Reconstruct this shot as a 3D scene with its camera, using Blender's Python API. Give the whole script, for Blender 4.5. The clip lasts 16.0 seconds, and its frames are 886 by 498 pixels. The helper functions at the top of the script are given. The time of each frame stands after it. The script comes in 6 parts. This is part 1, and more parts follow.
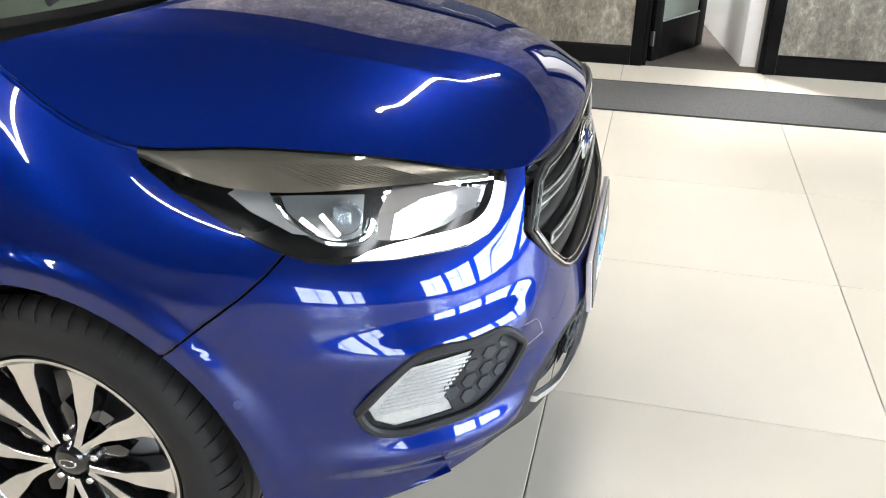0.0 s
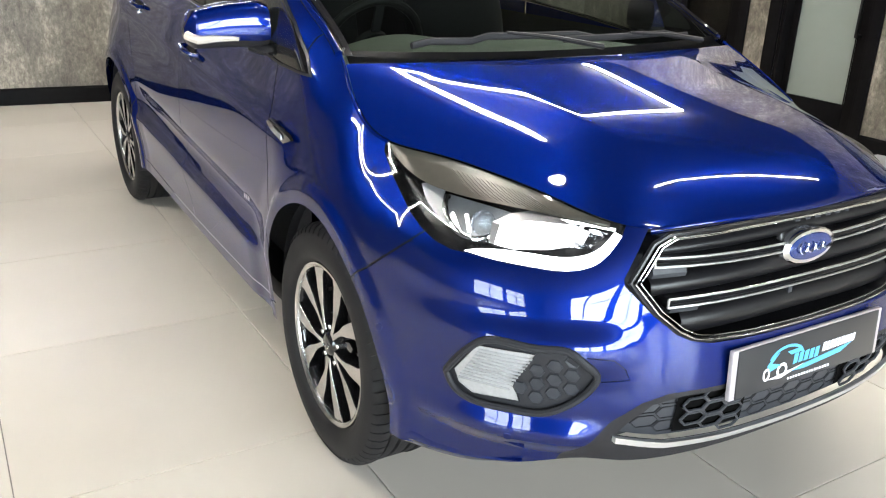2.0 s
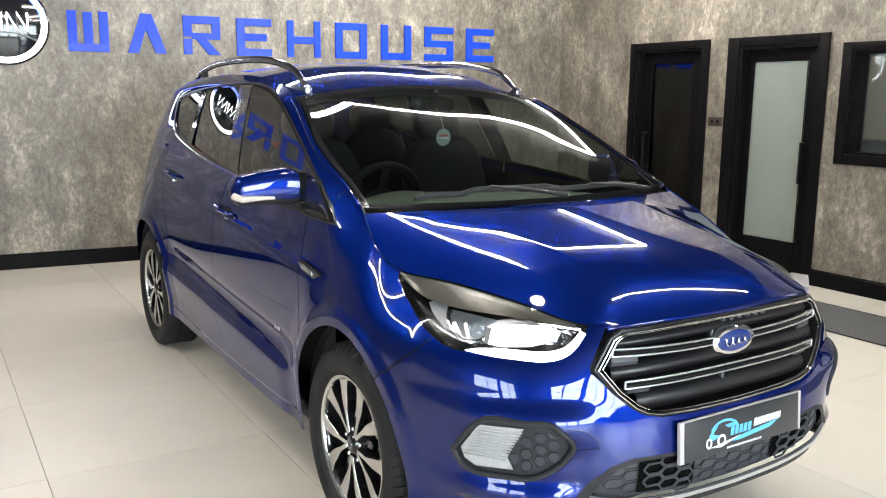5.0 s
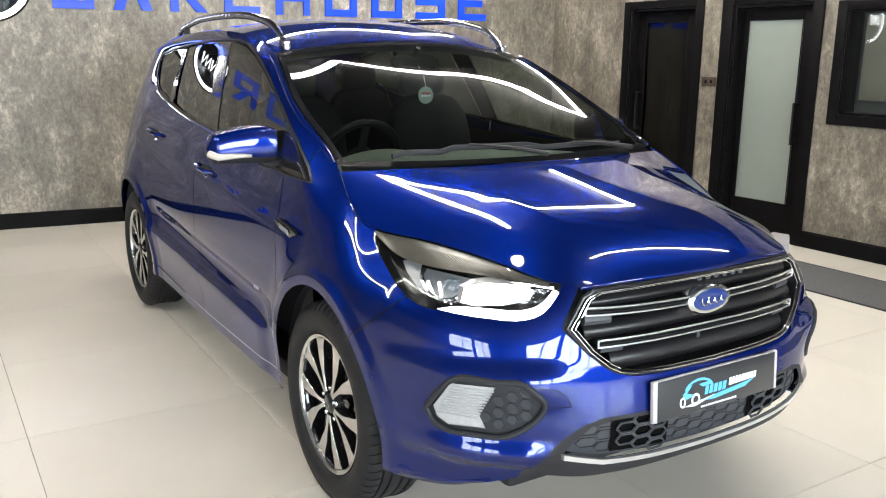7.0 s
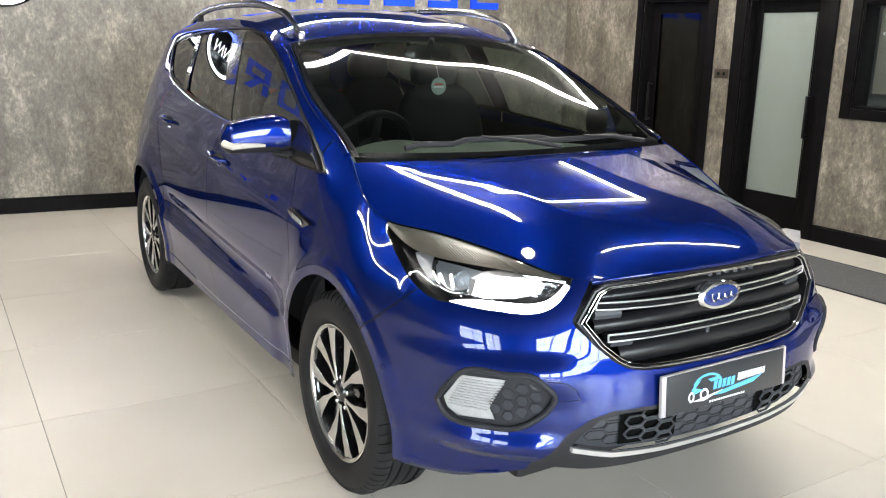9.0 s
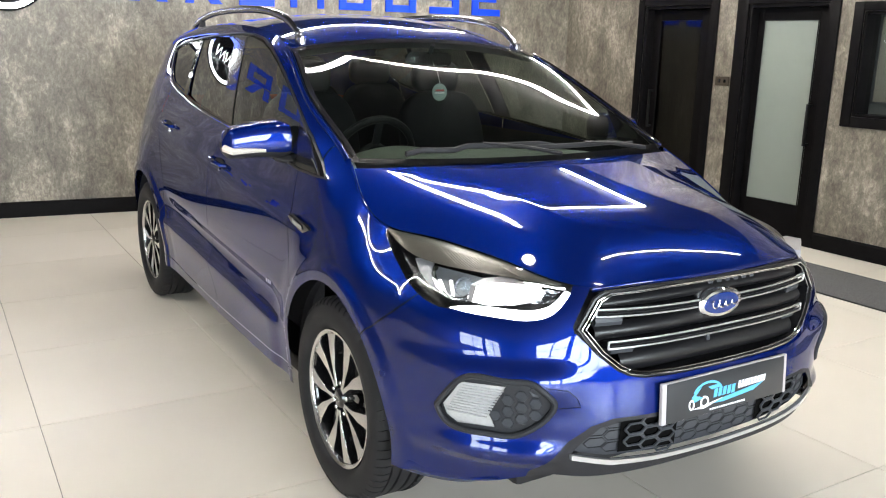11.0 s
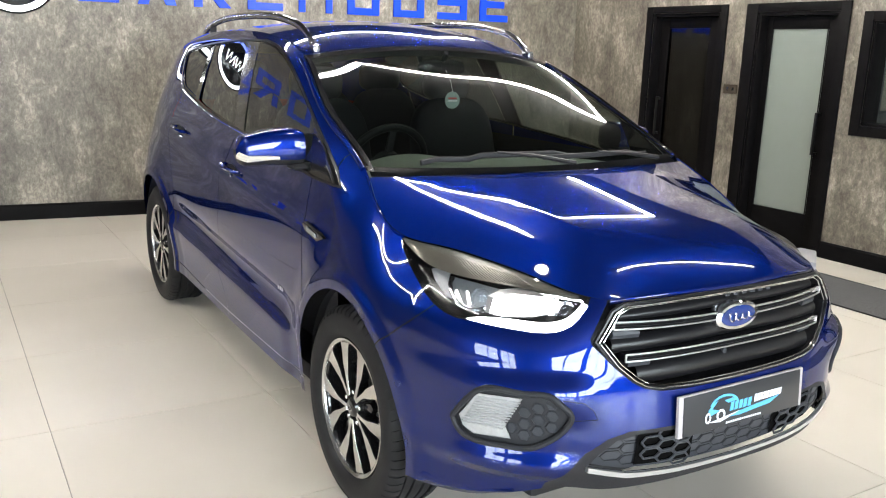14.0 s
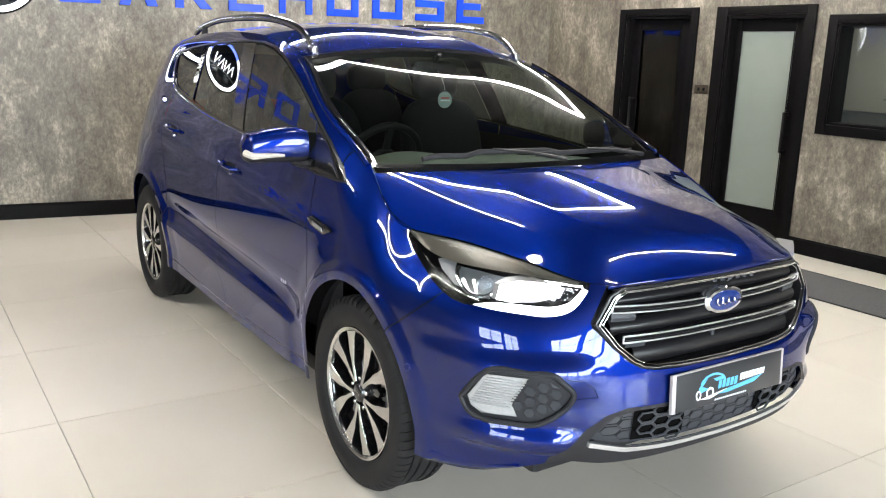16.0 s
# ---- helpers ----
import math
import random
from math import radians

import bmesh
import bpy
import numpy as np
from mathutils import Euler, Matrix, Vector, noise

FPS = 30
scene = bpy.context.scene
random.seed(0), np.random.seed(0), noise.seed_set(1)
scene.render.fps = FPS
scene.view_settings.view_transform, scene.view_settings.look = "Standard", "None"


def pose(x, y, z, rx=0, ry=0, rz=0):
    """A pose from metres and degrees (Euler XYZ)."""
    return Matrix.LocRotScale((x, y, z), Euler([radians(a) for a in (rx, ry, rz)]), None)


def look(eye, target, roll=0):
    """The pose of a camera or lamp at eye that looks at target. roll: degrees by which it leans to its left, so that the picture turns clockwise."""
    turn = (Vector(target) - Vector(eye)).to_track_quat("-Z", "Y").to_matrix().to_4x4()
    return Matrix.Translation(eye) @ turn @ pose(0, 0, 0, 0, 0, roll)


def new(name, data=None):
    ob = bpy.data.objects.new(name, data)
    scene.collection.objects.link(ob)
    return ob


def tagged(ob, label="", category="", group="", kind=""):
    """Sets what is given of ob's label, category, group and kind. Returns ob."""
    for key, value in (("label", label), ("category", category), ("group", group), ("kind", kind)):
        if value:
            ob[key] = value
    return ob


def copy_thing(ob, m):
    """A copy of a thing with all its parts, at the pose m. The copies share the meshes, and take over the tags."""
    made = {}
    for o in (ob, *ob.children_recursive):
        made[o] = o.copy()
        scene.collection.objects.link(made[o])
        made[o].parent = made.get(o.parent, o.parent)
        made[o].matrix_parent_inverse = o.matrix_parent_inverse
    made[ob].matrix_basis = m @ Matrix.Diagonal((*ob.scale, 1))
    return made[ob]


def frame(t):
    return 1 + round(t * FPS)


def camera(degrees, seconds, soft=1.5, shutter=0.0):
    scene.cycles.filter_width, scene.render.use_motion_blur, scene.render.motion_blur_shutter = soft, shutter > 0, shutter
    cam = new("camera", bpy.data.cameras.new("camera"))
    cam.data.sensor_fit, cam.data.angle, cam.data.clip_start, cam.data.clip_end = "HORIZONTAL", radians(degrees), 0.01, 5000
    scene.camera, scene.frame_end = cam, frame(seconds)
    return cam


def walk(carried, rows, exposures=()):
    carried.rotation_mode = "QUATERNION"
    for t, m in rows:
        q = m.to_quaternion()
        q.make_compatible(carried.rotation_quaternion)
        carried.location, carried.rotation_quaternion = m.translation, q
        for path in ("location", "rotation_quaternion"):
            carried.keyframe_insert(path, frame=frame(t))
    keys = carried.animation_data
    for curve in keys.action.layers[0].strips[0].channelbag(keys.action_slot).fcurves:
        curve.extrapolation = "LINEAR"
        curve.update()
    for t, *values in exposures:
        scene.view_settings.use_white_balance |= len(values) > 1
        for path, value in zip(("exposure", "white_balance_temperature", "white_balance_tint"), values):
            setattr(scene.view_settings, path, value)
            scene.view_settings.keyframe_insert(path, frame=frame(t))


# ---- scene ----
cam = camera(55.3, 16.0, 1.1)
PATH = [
    (0, (0.985, -1.878, 1.433), (0.563, -0.133, 0.551), 0.80),
    (0.4, (1.277, -1.762, 1.438), (0.517, -0.129, 0.569), -0.03),
    (0.5, (1.347, -1.763, 1.403), (0.527, -0.138, 0.575), 0.37),
    (0.8, (1.526, -1.625, 1.413), (0.517, -0.133, 0.542), 1.59),
    (1, (1.639, -1.579, 1.436), (0.521, -0.172, 0.556), 2.56),
    (1.2, (1.723, -1.512, 1.436), (0.451, -0.239, 0.563), 2.66),
    (1.5, (1.823, -1.515, 1.437), (0.343, -0.455, 0.609), 3.06),
    (2, (1.979, -1.649, 1.46), (0.382, -0.679, 0.746), 2.2),
    (2.5, (2.158, -1.869, 1.489), (0.549, -0.888, 0.818), 0.8),
    (3, (2.294, -1.93, 1.495), (0.676, -0.932, 0.874), 2.0),
    (3.5, (2.387, -1.939, 1.51), (0.743, -0.907, 1.029), 2.1),
    (4, (2.43, -1.96, 1.538), (0.768, -0.924, 1.131), 1.2),
    (4.2, (2.422, -1.998, 1.522), (0.759, -0.941, 1.181), 0.3),
    (6.3, (2.438, -1.899, 1.497), (0.769, -0.881, 1.077), 0.9),
    (6.5, (2.439, -1.895, 1.493), (0.776, -0.869, 1.068), 0.8),
    (7, (2.441, -1.899, 1.489), (0.79, -0.863, 1.042), 0.6),
    (7.5, (2.438, -1.896, 1.488), (0.792, -0.859, 1.022), 0.3),
    (8, (2.435, -1.914, 1.501), (0.786, -0.889, 1.023), 0.3),
    (8.5, (2.439, -1.916, 1.503), (0.789, -0.892, 1.024), 0.9),
    (9, (2.447, -1.916, 1.507), (0.792, -0.9, 1.031), 1.2),
    (11.5, (2.441, -1.912, 1.506), (0.782, -0.894, 1.045), 1.5),
    (12, (2.439, -1.909, 1.504), (0.781, -0.89, 1.043), 1.6),
    (12.5, (2.441, -1.919, 1.506), (0.783, -0.9, 1.045), 1.8),
    (13, (2.443, -1.915, 1.505), (0.78, -0.902, 1.047), 1.9),
    (13.5, (2.435, -1.909, 1.504), (0.772, -0.895, 1.048), 1.9),
    (14, (2.413, -1.946, 1.524), (0.75, -0.931, 1.069), 1.9),
    (14.5, (2.442, -2.006, 1.533), (0.775, -0.991, 1.097), 1.6),
    (15, (2.439, -2.099, 1.526), (0.777, -1.082, 1.076), 1.4),
    (15.5, (2.434, -2.139, 1.528), (0.795, -1.088, 1.07), 1.8),
    (16, (2.477, -2.123, 1.524), (0.855, -1.044, 1.073), 2.0),
]
walk(cam, [(t, look(eye, target, roll)) for t, eye, target, roll in PATH],
     [(0, .17), (.5, .10), (1.0, .02), (1.5, .14), (2.0, .10), (2.5, .0), (3.0, .06), (4.0, -.10), (6.5, .02), (16.0, .0)])

from mathutils.bvhtree import BVHTree

# ---- light ----
world = bpy.data.worlds.new("daylight")
scene.world = world
world.use_nodes = True
wn = world.node_tree
sky = wn.nodes.new("ShaderNodeTexSky")
sky.sky_type, sky.sun_disc, sky.sun_elevation, sky.sun_rotation = "NISHITA", False, radians(40), radians(60)
wn.links.new(sky.outputs[0], wn.nodes["Background"].inputs[0])
wn.nodes["Background"].inputs[1].default_value = 0.12
scene.view_settings.exposure = 0.0

CEIL = 2.95         # ceiling height
ROOM_Y = 4.14       # wall with the doors
ROOM_X = 7.5        # glazed shop front behind the camera
ROOM_S = -6.5       # far side wall


def area(name, m, sx, sy, watts, colour):
    data = bpy.data.lights.new(name, "AREA")
    data.shape, data.size, data.size_y, data.energy, data.color = "RECTANGLE", sx, sy, watts, colour
    ob = new(name, data)
    ob.matrix_world = m
    return ob


# daylight that enters by the shop front
area("shopfront_daylight", pose(ROOM_X + .3, -2.2, 1.5, 0, 90, 0), 2.3, 3.4, 600, (0.86, 0.93, 1.0))
area("shopfront_daylight", pose(ROOM_X + .3, 1.4, 1.5, 0, 90, 0), 2.3, 3.4, 560, (0.86, 0.93, 1.0))
area("side_window_daylight", pose(4.1, ROOM_S - .3, 1.5, 90, 0, 0), 3.8, 2.2, 340, (0.86, 0.93, 1.0))


# ---- materials ----
def nodes_of(name):
    m = bpy.data.materials.new(name)
    m.use_nodes = True
    return m, m.node_tree, m.node_tree.nodes["Principled BSDF"]


def mat(name, colour, rough=0.5, metal=0.0, coat=0.0, vary=0.0, scale=8.0, bump=0.0, bscale=120.0, rvary=0.0, spec=0.5, trans=0.0, ior=1.45):
    """A surface with two scales of mottling in its colour and roughness and a fine relief."""
    m, t, b = nodes_of(name)
    b.inputs["Base Color"].default_value = (*colour, 1)
    b.inputs["Roughness"].default_value = rough
    b.inputs["Metallic"].default_value = metal
    b.inputs["Coat Weight"].default_value = coat
    b.inputs["Coat Roughness"].default_value = 0.03
    b.inputs["Specular IOR Level"].default_value = spec
    b.inputs["Transmission Weight"].default_value = trans
    b.inputs["IOR"].default_value = ior
    co = t.nodes.new("ShaderNodeTexCoord")
    if vary or rvary:
        n = t.nodes.new("ShaderNodeTexNoise")
        n.inputs["Scale"].default_value, n.inputs["Detail"].default_value, n.inputs["Roughness"].default_value = scale, 8, 0.65
        t.links.new(co.outputs["Object"], n.inputs["Vector"])
        if vary:
            r = t.nodes.new("ShaderNodeMapRange")
            r.inputs[1].default_value, r.inputs[2].default_value = 0.25, 0.75
            r.inputs[3].default_value, r.inputs[4].default_value = 1 - vary, 1 + vary
            t.links.new(n.outputs[0], r.inputs[0])
            x = t.nodes.new("ShaderNodeVectorMath")
            x.operation = "SCALE"
            x.inputs[0].default_value = colour
            t.links.new(r.outputs[0], x.inputs["Scale"])
            t.links.new(x.outputs[0], b.inputs["Base Color"])
        if rvary:
            r = t.nodes.new("ShaderNodeMapRange")
            r.inputs[1].default_value, r.inputs[2].default_value = 0.3, 0.7
            r.inputs[3].default_value, r.inputs[4].default_value = max(rough - rvary, 0), rough + rvary
            t.links.new(n.outputs[0], r.inputs[0])
            t.links.new(r.outputs[0], b.inputs["Roughness"])
    if bump:
        n = t.nodes.new("ShaderNodeTexNoise")
        n.inputs["Scale"].default_value, n.inputs["Detail"].default_value = bscale, 4
        t.links.new(co.outputs["Object"], n.inputs["Vector"])
        k = t.nodes.new("ShaderNodeBump")
        k.inputs["Strength"].default_value, k.inputs["Distance"].default_value = bump, 0.002
        t.links.new(n.outputs[0], k.inputs["Height"])
        t.links.new(k.outputs[0], b.inputs["Normal"])
    return m


def glow(name, colour, strength):
    m, t, b = nodes_of(name)
    b.inputs["Base Color"].default_value = (0.8, 0.8, 0.8, 1)
    b.inputs["Emission Color"].default_value = (*colour, 1)
    b.inputs["Emission Strength"].default_value = strength
    return m


def wall_finish():
    """Grey-brown polished plaster: cloudy patches, vertical drag marks and small pale scars."""
    m, t, b = nodes_of("polished_plaster")
    co = t.nodes.new("ShaderNodeTexCoord")
    geo = t.nodes.new("ShaderNodeNewGeometry")
    mp = t.nodes.new("ShaderNodeMapping")
    mp.inputs["Scale"].default_value = (1, 1, 0.6)
    t.links.new(geo.outputs["Position"], mp.inputs["Vector"])

    def noise_tex(scale, detail, rough, vec):
        n = t.nodes.new("ShaderNodeTexNoise")
        n.inputs["Scale"].default_value, n.inputs["Detail"].default_value, n.inputs["Roughness"].default_value = scale, detail, rough
        n.inputs["Distortion"].default_value = 0.6
        t.links.new(vec, n.inputs["Vector"])
        return n
    big = noise_tex(2.2, 5, 0.55, mp.outputs[0])
    mid = noise_tex(9.0, 8, 0.7, mp.outputs[0])
    fine = noise_tex(38.0, 6, 0.75, mp.outputs[0])
    add = t.nodes.new("ShaderNodeMath")
    add.operation = "MULTIPLY_ADD"
    t.links.new(mid.outputs[0], add.inputs[0])
    add.inputs[1].default_value = 1.0
    t.links.new(big.outputs[0], add.inputs[2])
    add2 = t.nodes.new("ShaderNodeMath")
    add2.operation = "MULTIPLY_ADD"
    t.links.new(fine.outputs[0], add2.inputs[0])
    add2.inputs[1].default_value = 1.1
    t.links.new(add.outputs[0], add2.inputs[2])
    ramp = t.nodes.new("ShaderNodeValToRGB")
    e = ramp.color_ramp.elements
    e[0].position, e[0].color = 0.30, (0.064, 0.055, 0.042, 1)
    e[1].position, e[1].color = 0.78, (0.39, 0.352, 0.285, 1)
    for p, c in ((0.48, (0.128, 0.114, 0.089, 1)), (0.58, (0.184, 0.165, 0.133, 1))):
        k = e.new(p)
        k.color = c
    mr = t.nodes.new("ShaderNodeMapRange")
    mr.inputs[1].default_value, mr.inputs[2].default_value = 0.86, 2.24
    t.links.new(add2.outputs[0], mr.inputs[0])
    t.links.new(mr.outputs[0], ramp.inputs[0])
    t.links.new(ramp.outputs[0], b.inputs["Base Color"])
    b.inputs["Roughness"].default_value = 0.42
    k = t.nodes.new("ShaderNodeBump")
    k.inputs["Strength"].default_value, k.inputs["Distance"].default_value = 0.25, 0.004
    t.links.new(add2.outputs[0], k.inputs["Height"])
    t.links.new(k.outputs[0], b.inputs["Normal"])
    return m


def paint_finish():
    """Deep blue metallic paint with fine flake under clear lacquer."""
    m, t, b = nodes_of("blue_metallic_paint")
    co = t.nodes.new("ShaderNodeTexCoord")
    v = t.nodes.new("ShaderNodeTexVoronoi")
    v.inputs["Scale"].default_value = 1400
    t.links.new(co.outputs["Object"], v.inputs["Vector"])
    r = t.nodes.new("ShaderNodeMapRange")
    r.inputs[3].default_value, r.inputs[4].default_value = 0.75, 1.3
    t.links.new(v.outputs["Color"], r.inputs[0])
    tones = []
    for tone in ((0.0006, 0.0062, 0.066), (0.0010, 0.0138, 0.175)):      # pigment, flake
        x = t.nodes.new("ShaderNodeVectorMath")
        x.operation = "SCALE"
        x.inputs[0].default_value = tone
        t.links.new(r.outputs[0], x.inputs["Scale"])
        tones.append(x)
    t.nodes.remove(b)
    body = t.nodes.new("ShaderNodeBsdfDiffuse")
    flake = t.nodes.new("ShaderNodeBsdfGlossy")
    flake.inputs["Roughness"].default_value = 0.36
    coat = t.nodes.new("ShaderNodeBsdfGlossy")
    coat.inputs["Roughness"].default_value = 0.012
    coat.inputs["Color"].default_value = (1, 1, 1, 1)
    lw = t.nodes.new("ShaderNodeLayerWeight")
    lw.inputs[0].default_value = 0.5
    pw = t.nodes.new("ShaderNodeMath")
    pw.operation = "POWER"
    t.links.new(lw.outputs["Facing"], pw.inputs[0])
    pw.inputs[1].default_value = 4.5
    fr = t.nodes.new("ShaderNodeMath")
    fr.operation = "MULTIPLY_ADD"
    t.links.new(pw.outputs[0], fr.inputs[0])
    fr.inputs[1].default_value, fr.inputs[2].default_value = 0.95, 0.05
    under, out = t.nodes.new("ShaderNodeMixShader"), t.nodes.new("ShaderNodeMixShader")
    under.inputs[0].default_value = 0.55
    for x, k in zip(tones, (body, flake)):
        t.links.new(x.outputs[0], k.inputs["Color"])
    t.links.new(body.outputs[0], under.inputs[1])
    t.links.new(flake.outputs[0], under.inputs[2])
    t.links.new(fr.outputs[0], out.inputs[0])
    t.links.new(under.outputs[0], out.inputs[1])
    t.links.new(coat.outputs[0], out.inputs[2])
    t.links.new(out.outputs[0], t.nodes["Material Output"].inputs[0])
    return m


def tile_finish():
    """Cream porcelain: faint clouds, a little shade from tile to tile, satin gloss."""
    m, t, b = nodes_of("cream_porcelain")
    geo = t.nodes.new("ShaderNodeNewGeometry")
    n = t.nodes.new("ShaderNodeTexNoise")
    n.inputs["Scale"].default_value, n.inputs["Detail"].default_value, n.inputs["Roughness"].default_value = 1.1, 3, .5
    t.links.new(geo.outputs["Position"], n.inputs["Vector"])
    info = t.nodes.new("ShaderNodeObjectInfo")
    add = t.nodes.new("ShaderNodeMath")
    add.operation = "MULTIPLY_ADD"
    t.links.new(info.outputs["Random"], add.inputs[0])
    add.inputs[1].default_value = .3
    t.links.new(n.outputs[0], add.inputs[2])
    mx = t.nodes.new("ShaderNodeMix")
    mx.data_type = "RGBA"
    mx.inputs["A"].default_value, mx.inputs["B"].default_value = (.60, .55, .47, 1), (.76, .71, .63, 1)
    t.links.new(add.outputs[0], mx.inputs["Factor"])
    t.links.new(mx.outputs["Result"], b.inputs["Base Color"])
    b.inputs["Roughness"].default_value = .29
    f = t.nodes.new("ShaderNodeTexNoise")
    f.inputs["Scale"].default_value, f.inputs["Detail"].default_value = 60, 4
    t.links.new(geo.outputs["Position"], f.inputs["Vector"])
    k = t.nodes.new("ShaderNodeBump")
    k.inputs["Strength"].default_value, k.inputs["Distance"].default_value = .06, .001
    t.links.new(f.outputs[0], k.inputs["Height"])
    t.links.new(k.outputs[0], b.inputs["Normal"])
    return m


PLASTER = wall_finish()
PAINT = paint_finish()
TILE = tile_finish()
GROUT = mat("grey_grout", (0.30, 0.28, 0.25), 0.85, vary=0.15, scale=30)
BLACK_WOOD = mat("black_satin_paint", (0.0045, 0.0042, 0.0045), 0.32, vary=0.25, scale=14, bump=0.05, bscale=60, spec=.06)
CEILING_PAINT = mat("black_ceiling_paint", (0.016, 0.016, 0.017), 0.75, vary=0.04, scale=5, bump=0.05)
GREY_PAINT = mat("grey_wall_paint", (0.115, 0.115, 0.115), 0.6, vary=0.05, scale=4)
MAT_FIBRE = mat("grey_mat_fibre", (0.098, 0.098, 0.100), 0.95, vary=0.45, scale=90, bump=0.8, bscale=260)
MAT_EDGE = mat("black_rubber_edge", (0.02, 0.02, 0.02), 0.7)
TYRE = mat("tyre_rubber", (0.013, 0.013, 0.014), 0.6, vary=0.2, scale=20, bump=0.25, bscale=150, spec=.28)
BLACK_GLOSS = mat("gloss_black_plastic", (0.008, 0.008, 0.009), 0.08, coat=0.5)
BLACK_PLASTIC = mat("grained_black_plastic", (0.018, 0.018, 0.020), 0.5, vary=0.1, bump=0.3, bscale=500, spec=.25)
BLACK_SATIN = mat("satin_black_plastic", (.010, .010, .011), .28, vary=.1, scale=30)
GRILLE_SATIN = mat("satin_black_grille", (.008, .008, .009), .32, vary=.12, scale=30)
GREY_PLASTIC = mat("dark_grey_plastic", (0.034, 0.037, 0.043), 0.45, vary=0.1, bump=0.15, bscale=400)
CHROME = mat("bright_chrome", (0.82, 0.82, 0.83), 0.06, 1.0)
SILVER = mat("machined_alloy", (0.72, 0.71, 0.69), 0.24, 1.0, vary=0.05, scale=60)
STEEL = mat("brushed_steel", (0.33, 0.33, 0.34), 0.35, 1.0, vary=0.15, scale=40)
SEAL = mat("rubber_seal", (0.006, 0.006, 0.007), 0.6)
LED = glow("led_tube_white", (1.0, 0.95, 0.88), 116)


# ---- mesh helpers ----
def part(name, bm, material, parent=None, label="", smooth=True, angle=35):
    me = bpy.data.meshes.new(name)
    bm.normal_update()
    bm.to_mesh(me)
    bm.free()
    mats = material if isinstance(material, (list, tuple)) else [material]
    for k in mats:
        me.materials.append(k)
    if smooth:
        me.shade_smooth()
        me.set_sharp_from_angle(angle=radians(angle))
    ob = new(name, me)
    if parent is not None:
        ob.parent = parent
    if label:
        ob["label"] = label
    return ob


def thing(name, label, category, at=None, group="", kind=""):
    ob = new(name)
    ob.empty_display_size = 0.1
    if at is not None:
        ob.matrix_basis = at
    return tagged(ob, label, category, group, kind)


def box(bm, x0, x1, y0, y1, z0, z1, bevel=0.0, segs=2, m=None):
    g = bmesh.ops.create_cube(bm, size=1)
    vs = g["verts"]
    bmesh.ops.scale(bm, vec=(x1 - x0, y1 - y0, z1 - z0), verts=vs)
    bmesh.ops.translate(bm, vec=((x0 + x1) / 2, (y0 + y1) / 2, (z0 + z1) / 2), verts=vs)
    if bevel:
        es = list({e for v in vs for e in v.link_edges})
        r = bmesh.ops.bevel(bm, geom=es, offset=bevel, segments=segs, affect="EDGES", profile=0.6)
        vs = list({v for f in r["faces"] for v in f.verts} | {v for v in vs if v.is_valid})
    if m is not None:
        bmesh.ops.transform(bm, matrix=m, verts=vs)
    return bm


def boxed(*a, **k):
    return box(bmesh.new(), *a, **k)


def prism(bm, pts, depth, m=None, bevel=0.0, segs=2):
    """A solid with the outline pts (x, y), from z = 0 to z = depth, put at the pose m."""
    vs = [bm.verts.new((x, y, 0)) for x, y in pts]
    f = bm.faces.new(vs)
    if f.calc_area() and f.normal.z > 0:
        f.normal_flip()
    r = bmesh.ops.extrude_face_region(bm, geom=[f])
    up = [v for v in r["geom"] if isinstance(v, bmesh.types.BMVert)]
    bmesh.ops.translate(bm, vec=(0, 0, depth), verts=up)
    allv = vs + up
    if bevel:
        top = [e for e in {e for v in up for e in v.link_edges} if all(v in up for v in e.verts)]
        q = bmesh.ops.bevel(bm, geom=top, offset=bevel, segments=segs, affect="EDGES", profile=0.6)
        allv = list({v for f in q["faces"] for v in f.verts} | {v for v in allv if v.is_valid})
    if m is not None:
        bmesh.ops.transform(bm, matrix=m, verts=allv)
    bmesh.ops.recalc_face_normals(bm, faces=list({f for v in allv for f in v.link_faces}))
    return bm


def grid(bm, fn, us, vs, flip=False, close_u=False):
    """A sheet of fn(u, v)."""
    rows = [[bm.verts.new(fn(u, v)) for v in vs] for u in us]
    n = len(us)
    for i in range(n if close_u else n - 1):
        a, b = rows[i], rows[(i + 1) % n]
        for j in range(len(vs) - 1):
            q = (a[j], b[j], b[j + 1], a[j + 1])
            bm.faces.new(q[::-1] if flip else q)
    return bm


def lathe(bm, profile, n=48, axis="y", at=(0, 0, 0)):
    """A turned solid of profile (radius, offset along the axis)."""
    def fn(a, p):
        r, h = p
        c, s = r * math.cos(a), r * math.sin(a)
        v = {"y": (c, h, s), "z": (c, s, h), "x": (h, c, s)}[axis]
        return Vector(v) + Vector(at)
    grid(bm, fn, [2 * math.pi * i / n for i in range(n)], profile, close_u=True)
    bmesh.ops.remove_doubles(bm, verts=bm.verts, dist=1e-5)
    bmesh.ops.recalc_face_normals(bm, faces=bm.faces)
    return bm


